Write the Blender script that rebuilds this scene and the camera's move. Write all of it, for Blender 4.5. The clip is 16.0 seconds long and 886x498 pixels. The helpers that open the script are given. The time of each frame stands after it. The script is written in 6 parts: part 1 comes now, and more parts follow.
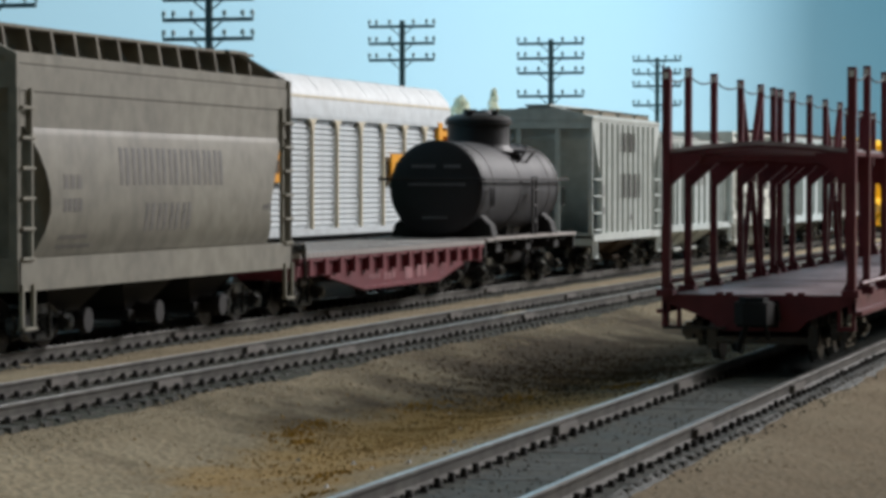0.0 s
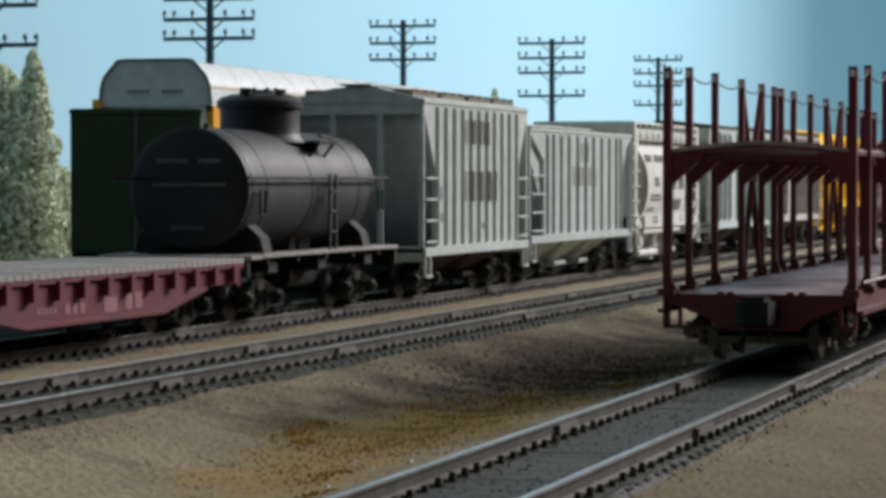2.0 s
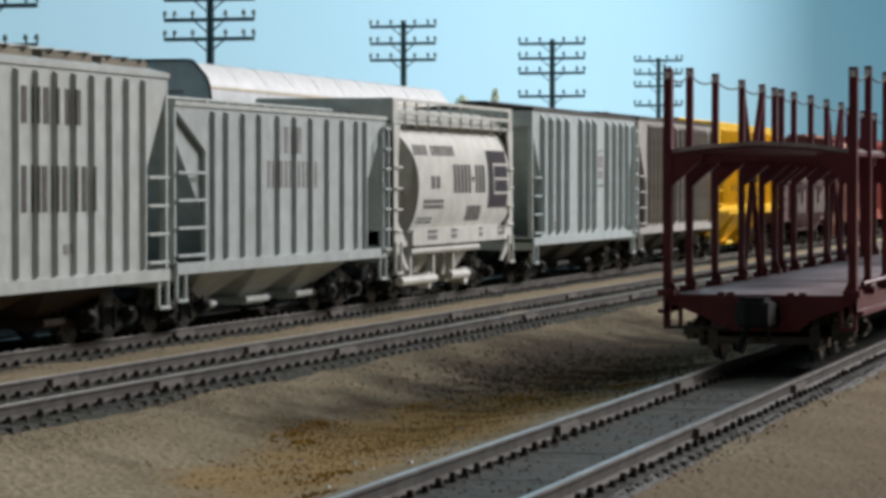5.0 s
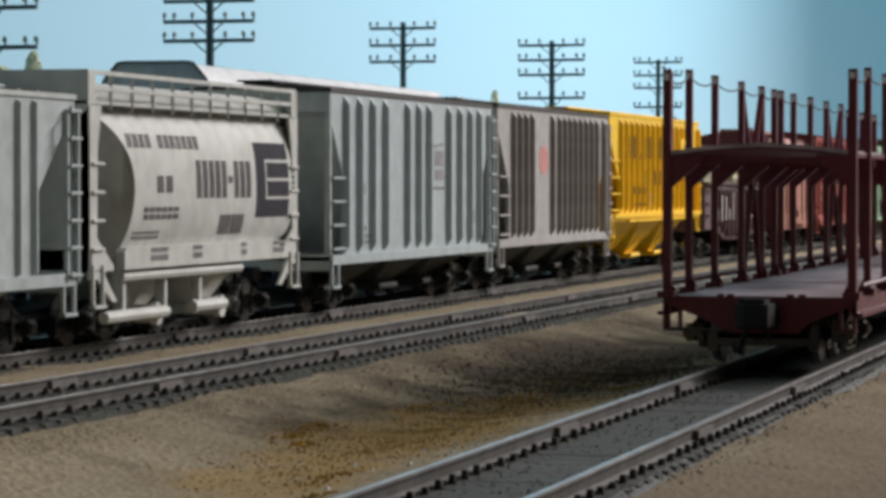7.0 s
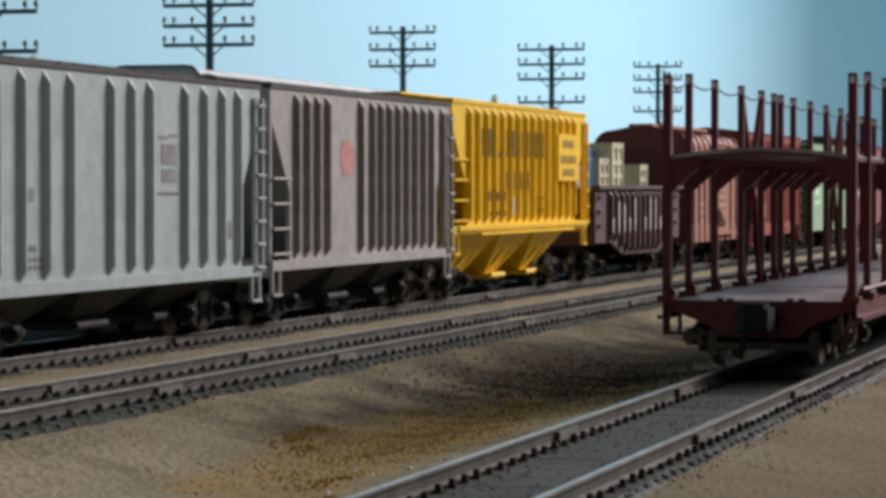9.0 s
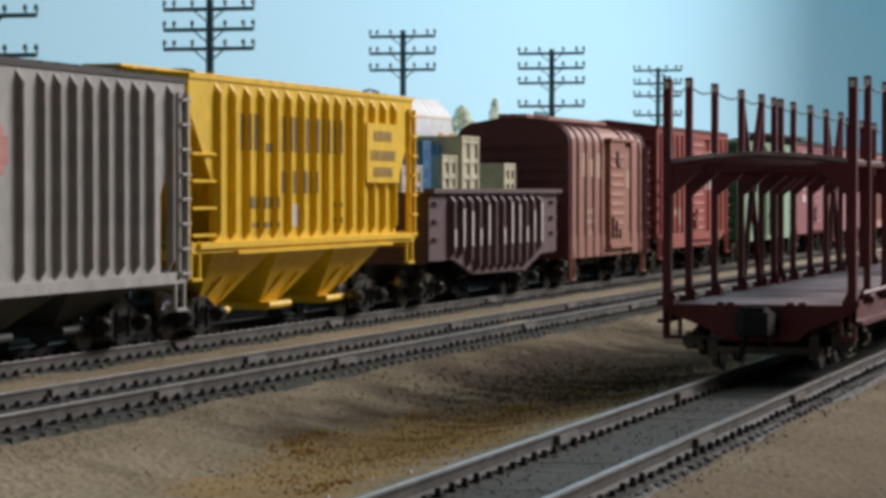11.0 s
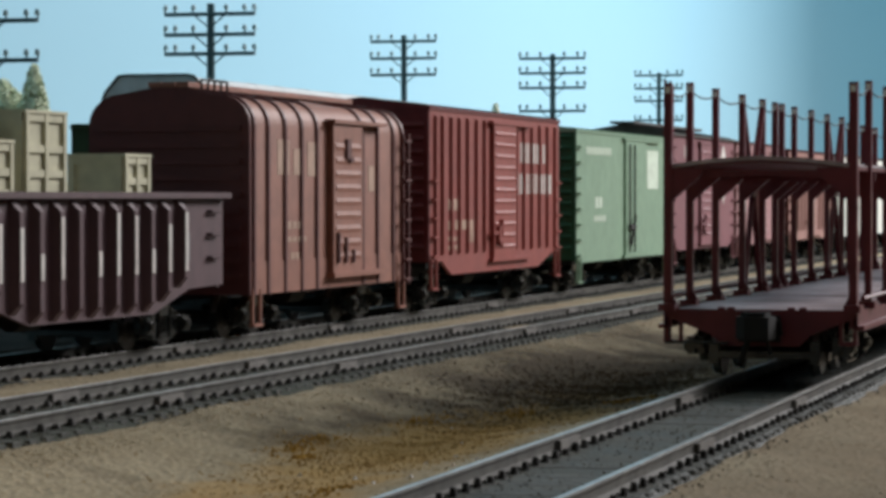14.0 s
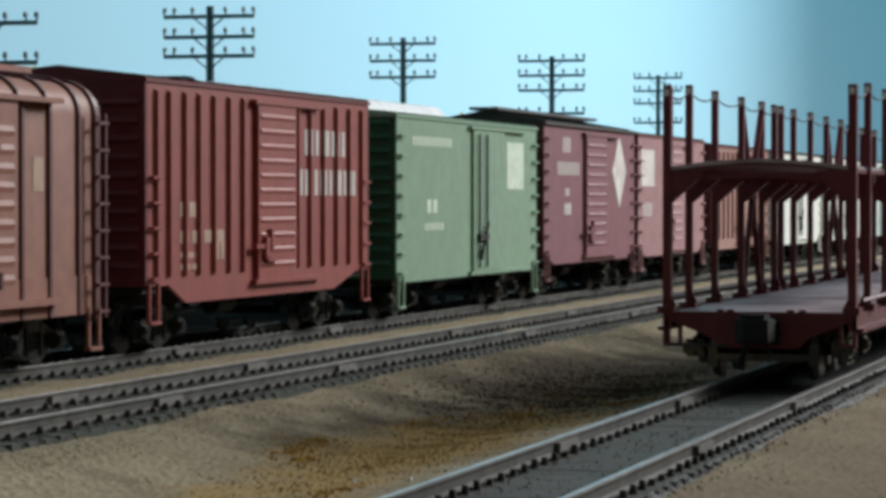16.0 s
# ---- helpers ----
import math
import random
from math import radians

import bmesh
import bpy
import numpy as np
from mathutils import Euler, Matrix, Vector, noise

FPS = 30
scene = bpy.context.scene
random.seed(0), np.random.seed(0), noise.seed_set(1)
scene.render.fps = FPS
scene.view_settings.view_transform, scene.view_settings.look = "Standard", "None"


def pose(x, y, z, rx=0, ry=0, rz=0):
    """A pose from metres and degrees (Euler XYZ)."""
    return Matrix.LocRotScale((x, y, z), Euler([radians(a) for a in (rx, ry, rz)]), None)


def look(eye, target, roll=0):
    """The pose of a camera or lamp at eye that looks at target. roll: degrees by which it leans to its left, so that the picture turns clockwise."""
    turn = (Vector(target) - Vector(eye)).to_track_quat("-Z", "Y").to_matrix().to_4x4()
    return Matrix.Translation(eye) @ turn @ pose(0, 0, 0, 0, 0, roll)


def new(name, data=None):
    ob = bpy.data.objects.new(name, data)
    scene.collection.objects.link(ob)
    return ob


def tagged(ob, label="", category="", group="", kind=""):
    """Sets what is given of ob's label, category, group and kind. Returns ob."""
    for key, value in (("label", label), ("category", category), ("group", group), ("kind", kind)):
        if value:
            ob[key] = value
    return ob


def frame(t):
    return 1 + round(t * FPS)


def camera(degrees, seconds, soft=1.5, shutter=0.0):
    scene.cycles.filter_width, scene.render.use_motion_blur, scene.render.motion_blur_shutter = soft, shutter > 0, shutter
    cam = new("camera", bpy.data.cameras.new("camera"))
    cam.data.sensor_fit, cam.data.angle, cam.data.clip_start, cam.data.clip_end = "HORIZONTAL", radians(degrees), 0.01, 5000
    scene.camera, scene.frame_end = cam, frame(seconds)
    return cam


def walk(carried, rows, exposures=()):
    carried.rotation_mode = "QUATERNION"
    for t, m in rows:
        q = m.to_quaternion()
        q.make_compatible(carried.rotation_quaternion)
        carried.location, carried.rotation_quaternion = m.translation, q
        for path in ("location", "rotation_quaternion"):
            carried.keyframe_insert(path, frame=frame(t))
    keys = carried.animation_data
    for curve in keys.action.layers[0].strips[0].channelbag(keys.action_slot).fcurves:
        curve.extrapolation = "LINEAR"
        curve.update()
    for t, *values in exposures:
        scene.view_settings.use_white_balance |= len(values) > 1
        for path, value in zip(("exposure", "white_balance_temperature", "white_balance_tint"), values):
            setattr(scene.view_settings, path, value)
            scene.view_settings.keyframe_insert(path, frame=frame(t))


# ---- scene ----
# A model railway in 1:87. Lengths below are full-size metres; U turns them into metres of the model.
U = 1 / 87.1
EYE_H = 2.6            # eye above the rail heads
LENS = 17.15           # degrees across the picture
TURN = 15.29           # the eye looks this far to the left of the tracks' run
DIP = -1.30

cam = camera(LENS, 16.0, soft=3.8)
# seconds, small swings of the tripod head to the left and up, in hundredths of a degree
SWING = [(0.0, 0.0, 0.0), (0.5, 0.0, 1.6), (1.0, -1.5, 2.4), (1.5, -1.6, 3.4), (2.0, 1.9, -0.8), (2.5, 5.0, 0.4), (3.0, 5.3, -1.9),
         (3.5, 3.5, -1.6), (4.0, 3.1, -1.6), (5.2, 2.4, 0.6), (6.5, 1.8, 3.1), (7.0, 1.8, 3.4), (7.5, 1.8, 8.4), (8.0, 1.8, 10.1),
         (8.5, 1.6, 10.1), (9.0, 1.4, 11.6), (10.2, 1.6, 15.8), (11.5, 1.8, 20.4), (12.0, 2.2, 20.6), (12.5, 3.5, 21.8), (13.0, 3.5, 26.8),
         (13.5, 3.1, 28.4), (14.0, 3.4, 28.8), (14.5, 3.4, 29.7), (15.0, 3.1, 30.8), (15.5, 2.4, 32.2), (16.0, 1.9, 33.5)]


def aim(left, up):
    a, b = radians(TURN + left / 100), radians(DIP + up / 100)
    eye = Vector((0, 0, EYE_H * U))
    return look(eye, eye + Vector((math.cos(a) * math.cos(b), math.sin(a) * math.cos(b), math.sin(b))))


# the picture drifts from neutral to pinkish, then to green
BALANCE = [(0.0, 0.0, 6500, 10), (4.0, 0.0, 6520, 11), (9.0, 0.0, 6680, 14), (11.5, 0.0, 6600, 14), (13.0, 0.02, 6480, 11), (14.0, 0.04, 6400, 9), (15.0, 0.05, 6340, 7), (16.0, 0.05, 6300, 5.5)]
walk(cam, [(t, aim(a, b)) for t, a, b in SWING], BALANCE)

# ---- light: a room with an unseen main lamp over the aisle and an added fill ----
scene.view_settings.exposure = 0.0
world = bpy.data.worlds.new("room")
scene.world = world
world.use_nodes = True
world.node_tree.nodes["Background"].inputs[0].default_value = (0.75, 0.85, 1.0, 1)
world.node_tree.nodes["Background"].inputs[1].default_value = 0.12


def place_unseen_lamp(x, y, z, target, long, wide, watts, color=(1.0, 0.95, 0.88)):
    data = bpy.data.lights.new("unseen_lamp", "AREA")
    data.shape, data.size, data.size_y, data.energy, data.color = "RECTANGLE", long, wide, watts, color
    ob = new("unseen_lamp", data)
    ob.matrix_world = look((x, y, z), target)
    return ob


place_unseen_lamp(2.5, -0.97, 1.0, (1.85, 0.2, 0), 1.3, 0.4, 66, (1.0, 0.965, 0.97))
# Weak fill added over the near end; no fixture stands for it.
place_unseen_lamp(0.9, -0.75, 1.25, (0.9, 0.15, 0), 1.5, 0.3, 6, (0.96, 0.98, 1.0))

# ---- materials ----


def rgb(h):
    c = [int(h[i:i + 2], 16) / 255 for i in (0, 2, 4)]
    return tuple(v / 12.92 if v <= 0.04045 else ((v + 0.055) / 1.055) ** 2.4 for v in c) + (1,)


def mix(a, b, k):
    return tuple(x * (1 - k) + y * k for x, y in zip(a, b))


def surface(name, base, dirt=None, rough=0.6, metal=0.0, grain=260.0, blotch=28.0, amount=0.35, bump=0.15, depth=0.0004, tall=1.0, spec=0.4, each=0.0):
    """A worn surface: blotches of dirt at a large scale, grain at a small one, and fine relief."""
    m = bpy.data.materials.new(name)
    m.use_nodes = True
    n, l = m.node_tree.nodes, m.node_tree.links
    out = n["Principled BSDF"]
    out.inputs["Metallic"].default_value, out.inputs["Specular IOR Level"].default_value = metal, spec
    co = n.new("ShaderNodeTexCoord")
    mp = n.new("ShaderNodeMapping")
    mp.inputs["Scale"].default_value = (1, 1, tall)
    l.new(co.outputs["Object"], mp.inputs["Vector"])
    big, small = n.new("ShaderNodeTexNoise"), n.new("ShaderNodeTexNoise")
    big.inputs["Scale"].default_value, big.inputs["Detail"].default_value, big.inputs["Roughness"].default_value = blotch, 5, 0.65
    small.inputs["Scale"].default_value, small.inputs["Detail"].default_value = grain, 3
    l.new(mp.outputs["Vector"], big.inputs["Vector"])
    l.new(co.outputs["Object"], small.inputs["Vector"])
    ramp = n.new("ShaderNodeMapRange")
    ramp.inputs["From Min"].default_value, ramp.inputs["From Max"].default_value = 0.38, 0.68
    ramp.inputs["To Min"].default_value, ramp.inputs["To Max"].default_value = 0, amount
    l.new(big.outputs["Fac"], ramp.inputs["Value"])
    dirty = n.new("ShaderNodeMix")
    dirty.data_type = "RGBA"
    dirty.inputs["A"].default_value, dirty.inputs["B"].default_value = base, dirt or mix(base, (0.12, 0.09, 0.06, 1), 0.6)
    l.new(ramp.outputs["Result"], dirty.inputs["Factor"])
    fine = n.new("ShaderNodeMapRange")
    fine.inputs["From Min"].default_value, fine.inputs["From Max"].default_value = 0.3, 0.7
    fine.inputs["To Min"].default_value, fine.inputs["To Max"].default_value = 1 - amount * 0.4, 1 + amount * 0.3
    l.new(small.outputs["Fac"], fine.inputs["Value"])
    tone = n.new("ShaderNodeHueSaturation")
    l.new(dirty.outputs["Result"], tone.inputs["Color"])
    if each:
        info, span = n.new("ShaderNodeObjectInfo"), n.new("ShaderNodeMapRange")
        span.inputs["To Min"].default_value, span.inputs["To Max"].default_value = 1 - each, 1 + each
        l.new(info.outputs["Random"], span.inputs["Value"])
        mul = n.new("ShaderNodeMath")
        mul.operation = "MULTIPLY"
        l.new(span.outputs["Result"], mul.inputs[0])
        l.new(fine.outputs["Result"], mul.inputs[1])
        l.new(mul.outputs["Value"], tone.inputs["Value"])
    else:
        l.new(fine.outputs["Result"], tone.inputs["Value"])
    l.new(tone.outputs["Color"], out.inputs["Base Color"])
    rr = n.new("ShaderNodeMapRange")
    rr.inputs["To Min"].default_value, rr.inputs["To Max"].default_value = max(rough - 0.12, 0.05), min(rough + 0.15, 1)
    l.new(big.outputs["Fac"], rr.inputs["Value"])
    l.new(rr.outputs["Result"], out.inputs["Roughness"])
    bp = n.new("ShaderNodeBump")
    bp.inputs["Strength"].default_value, bp.inputs["Distance"].default_value = bump, depth
    l.new(small.outputs["Fac"], bp.inputs["Height"])
    l.new(bp.outputs["Normal"], out.inputs["Normal"])
    return m


M = {}
M["steel"] = surface("rail_steel", rgb("57554f"), rgb("2f2a24"), 0.55, 0.2, amount=0.8, blotch=160)
M["polish"] = surface("polished_railhead", rgb("9a9b98"), rgb("63605a"), 0.34, 0.6, amount=0.7, blotch=45)
M["rail_side"] = surface("rail_side", rgb("77736e"), rgb("4c443d"), 0.6, 0.2, amount=0.5)
M["tie"] = surface("tie", rgb("4a4b47"), rgb("3a3a36"), 0.95, amount=0.6, each=0.2, blotch=90)
M["plate"] = surface("tie_plate", rgb("2a2724"), rgb("151413"), 0.8, amount=0.5)
M["ballast"] = surface("ballast", rgb("4d504a"), rgb("3a3c37"), 1.0, grain=1100, blotch=60, amount=0.7, bump=0.6, depth=0.0008, spec=0.05)
M["under"] = surface("underframe_black", rgb("0f0e0e"), rgb("1d1a17"), 0.75, amount=0.7, blotch=60)
M["truck"] = surface("truck_dark_steel", rgb("101112"), rgb("343736"), 0.22, 0.2, amount=0.8, blotch=110, spec=1.0)
M["tread"] = surface("bright_wheel_tread", rgb("8d8f90"), rgb("4c4a47"), 0.3, 0.7, amount=0.6, blotch=120)
M["wheel"] = surface("wheel_steel", rgb("262322"), rgb("181514"), 0.35, 0.5, amount=0.5)
M["oxide"] = surface("oxide_red_paint", rgb("6b2630"), rgb("491b22"), 0.4, amount=0.4)
M["rack_deck"] = surface("dusty_mauve_deck", rgb("b8a8ab"), rgb("57464a"), 0.55, amount=0.95, blotch=45, grain=400)
M["deckwood"] = surface("weathered_deck_wood", rgb("aba6a2"), rgb("7a726b"), 0.85, amount=0.6, blotch=40, grain=500)
M["pole"] = surface("pole_dark_green", rgb("31535a"), rgb("22393d"), 0.6, amount=0.4)

# ---- mesh helpers, in full-size metres ----


def box(bm, x0, x1, y0, y1, z0, z1):
    v = [bm.verts.new((x, y, z)) for x in (x0, x1) for y in (y0, y1) for z in (z0, z1)]
    for a in ((0, 1, 3, 2), (4, 6, 7, 5), (0, 4, 5, 1), (2, 3, 7, 6), (0, 2, 6, 4), (1, 5, 7, 3)):
        bm.faces.new([v[i] for i in a])


def prism(bm, pts, a, b, axis="x"):
    """A closed outline pushed from a to b along an axis; the outline lies in the other two."""
    def at(p, s):
        return {"x": (s, p[0], p[1]), "y": (p[0], s, p[1]), "z": (p[0], p[1], s)}[axis]
    lo, hi = [bm.verts.new(at(p, a)) for p in pts], [bm.verts.new(at(p, b)) for p in pts]
    k = len(pts)
    for i in range(k):
        bm.faces.new((lo[i], lo[(i + 1) % k], hi[(i + 1) % k], hi[i]))
    bm.faces.new(lo[::-1])
    bm.faces.new(hi)


def rod(bm, a, b, r, seg=6, r2=None):
    a, b = Vector(a), Vector(b)
    q = (b - a).to_track_quat("Z", "Y")
    rings = []
    for p, rad in ((a, r), (b, r if r2 is None else r2)):
        rings.append([bm.verts.new(p + q @ Vector((rad * math.cos(2 * math.pi * i / seg), rad * math.sin(2 * math.pi * i / seg), 0))) for i in range(seg)])
    for i in range(seg):
        bm.faces.new((rings[0][i], rings[0][(i + 1) % seg], rings[1][(i + 1) % seg], rings[1][i]))
    bm.faces.new(rings[0][::-1])
    bm.faces.new(rings[1])


def beam(bm, a, b, w, h):
    """A square bar from a to b, w across and h deep."""
    a, b = Vector(a), Vector(b)
    q = (b - a).to_track_quat("Z", "Y")
    rings = [[bm.verts.new(p + q @ Vector((sx * w / 2, sy * h / 2, 0))) for sx, sy in ((-1, -1), (1, -1), (1, 1), (-1, 1))] for p in (a, b)]
    for i in range(4):
        bm.faces.new((rings[0][i], rings[0][(i + 1) % 4], rings[1][(i + 1) % 4], rings[1][i]))
    bm.faces.new(rings[0][::-1])
    bm.faces.new(rings[1])


def mesh(name, bm, mat, smooth=False, bevel=0.0):
    if bevel:
        bmesh.ops.bevel(bm, geom=[e for e in bm.edges if e.is_manifold and e.calc_face_angle(0) > 0.6], offset=bevel, segments=1, affect="EDGES")
    bmesh.ops.recalc_face_normals(bm, faces=bm.faces[:])
    bmesh.ops.scale(bm, vec=(U, U, U), verts=bm.verts[:])
    me = bpy.data.meshes.new(name)
    bm.to_mesh(me)
    bm.free()
    me.materials.append(mat)
    if smooth:
        me.shade_smooth() if not hasattr(me, "set_sharp_from_angle") else (me.shade_smooth(), me.set_sharp_from_angle(angle=0.6))
    return me


def part(name, bm, mat, parent=None, label="", smooth=False, bevel=0.0, at=None):
    """One mesh object under a thing or under a part."""
    me = bm if isinstance(bm, bpy.types.Mesh) else mesh(name, bm, mat, smooth, bevel)
    ob = new(name, me)
    ob.parent = parent
    if at:
        ob.location = Vector(at) * U
    return tagged(ob, label) if label else ob


def thing(name, label, category, x=0, y=0, z=0, group="", kind="", turn=0):
    ob = new(name)
    ob.empty_display_size = 0.01
    ob.matrix_basis = pose(x * U, y * U, z * U, 0, 0, turn)
    return tagged(ob, label, category, group, kind)


B = bmesh.new
# ---- the place ----
Y_A, Y_B, Y_C = 19.0, 14.75, 6.5       # tracks, from the eye outwards
Y_D = 28.0                              # the storage track behind the train
DROP = 47.0                             # the painted sky


def ground_height(x, y):
    """Shallow ditches between the tracks."""
    h = -0.42
    for c, w in ((Y_A, 2.3), (Y_B, 2.2), (Y_D, 2.4)):
        h += 0.19 * math.exp(-((y - c) / w) ** 4)
    h += 0.17 * math.exp(-((y - Y_C) / 2.0) ** 4)
    h -= 0.24 * math.exp(-((y - 10.6) / 1.8) ** 2)
    h += 0.08 * math.exp(-((y - 16.87) / 0.8) ** 4)
    h += 0.05 * noise.noise((x * 0.35, y * 0.5, 0)) + 0.03 * noise.noise((x * 1.3, y * 1.3, 5))
    return h


def ground_material():
    """Sandy dirt with a golden stretch of dry turf, and the auto rack's shadow painted dark beside the siding."""
    m = surface("dirt_and_turf", rgb("9c9078"), rgb("776b55"), 0.95, grain=900, blotch=38, amount=0.75, bump=0.6, depth=0.0012, spec=0.1)
    n, l = m.node_tree.nodes, m.node_tree.links
    out = n["Principled BSDF"]
    last = out.inputs["Base Color"].links[0].from_socket
    co = n.new("ShaderNodeTexCoord")
    # The second patch, the darkest, paints the auto rack's shadow into the dirt.
    for (x, y, a, b), (c0, c1), most, scale in (((28.0, 2.6, 40.0, 5.0), ("86755f", "665946"), 0.8, 40.0), ((51.0, 11.2, 17.0, 4.0), ("4a3f30", "30281d"), 0.95, 30.0), ((37.0, 10.2, 9.5, 1.5), ("b4965f", "8c6f42"), 0.9, 45.0), ((26.0, 9.6, 8.0, 1.4), ("a98c5a", "84693f"), 0.8, 45.0)):
        wob, mp, ln, fall, tint, mixer, spot = n.new("ShaderNodeTexNoise"), n.new("ShaderNodeMapping"), n.new("ShaderNodeVectorMath"), n.new("ShaderNodeMapRange"), n.new("ShaderNodeMix"), n.new("ShaderNodeMix"), n.new("ShaderNodeTexNoise")
        mp.inputs["Location"].default_value = (-x / a, -y / b, 0)
        mp.inputs["Scale"].default_value = (1 / (a * U), 1 / (b * U), 0)
        l.new(co.outputs["Object"], mp.inputs["Vector"])
        ln.operation = "LENGTH"
        l.new(mp.outputs["Vector"], ln.inputs[0])
        wob.inputs["Scale"].default_value, wob.inputs["Detail"].default_value, wob.inputs["Roughness"].default_value = scale, 6, 0.7
        l.new(co.outputs["Object"], wob.inputs["Vector"])
        add = n.new("ShaderNodeMath")
        add.operation = "MULTIPLY_ADD"
        add.inputs[1].default_value = 2.4
        l.new(wob.outputs["Fac"], add.inputs[0])
        l.new(ln.outputs["Value"], add.inputs[2])
        fall.interpolation_type = "SMOOTHSTEP"
        fall.inputs["From Min"].default_value, fall.inputs["From Max"].default_value = 1.5, 2.4
        fall.inputs["To Min"].default_value, fall.inputs["To Max"].default_value = most, 0.0
        l.new(add.outputs["Value"], fall.inputs["Value"])
        spot.inputs["Scale"].default_value, spot.inputs["Detail"].default_value = 160.0, 4
        l.new(co.outputs["Object"], spot.inputs["Vector"])
        tint.data_type = mixer.data_type = "RGBA"
        tint.inputs["A"].default_value, tint.inputs["B"].default_value = rgb(c0), rgb(c1)
        l.new(spot.outputs["Fac"], tint.inputs["Factor"])
        l.new(fall.outputs["Result"], mixer.inputs["Factor"])
        l.new(last, mixer.inputs["A"])
        l.new(tint.outputs["Result"], mixer.inputs["B"])
        last = mixer.outputs["Result"]
    l.new(last, out.inputs["Base Color"])
    return m


def build_ground():
    bm = B()
    xs = list(np.arange(10, 90, 0.6)) + list(np.arange(90, 420, 3.0))
    ys = list(np.arange(-2, 20, 0.25)) + list(np.arange(20, 60, 1.5))
    xs, ys = [-120, -60, -20, 0] + [v for v in xs if v < 380] + [382], [-30, -12] + [v for v in ys if v < 48] + [48.5]
    grid = [[bm.verts.new((x, y, ground_height(x, y))) for y in ys] for x in xs]
    for i in range(len(xs) - 1):
        for j in range(len(ys) - 1):
            bm.faces.new((grid[i][j], grid[i + 1][j], grid[i + 1][j + 1], grid[i][j + 1]))
    ob = part("ground", bm, ground_material(), smooth=True)
    tagged(ob, "sandy brown dirt of the layout, with ditches between the tracks", "ground", kind="structure")


build_ground()


def build_dark_bed():
    """The dark bed under the storage cars, behind the running track, added to blacken the view beneath the train."""
    bm = B()
    xs = [20 + 0.8 * k for k in range(260)]
    rows = []
    for x in xs:
        a, c = 0.3 * noise.noise((x * 0.4, 3, 1)), 0.3 * noise.noise((x * 0.4, 9, 1))
        rows.append([bm.verts.new(p) for p in ((x, 20.9 + a, -0.6), (x, 21.6 + a, -0.16), (x, 33.4 + c, -0.16), (x, 34.2 + c, -0.6))])
    for p, q in zip(rows, rows[1:]):
        for i in range(3):
            bm.faces.new((p[i], p[i + 1], q[i + 1], q[i]))
        bm.faces.new((p[3], p[0], q[0], q[3]))
    bm.faces.new(rows[0])
    bm.faces.new(rows[-1][::-1])
    bed_black = surface("added_black_bed", rgb("2b2a27"), rgb("1b1a18"), 1.0, grain=1100, blotch=60, amount=0.7, bump=0.6, depth=0.0008, spec=0.05)
    tagged(part("dark_bed", bm, bed_black), "black bed under the parked cars, added to darken the view", "ground", kind="structure")


build_dark_bed()


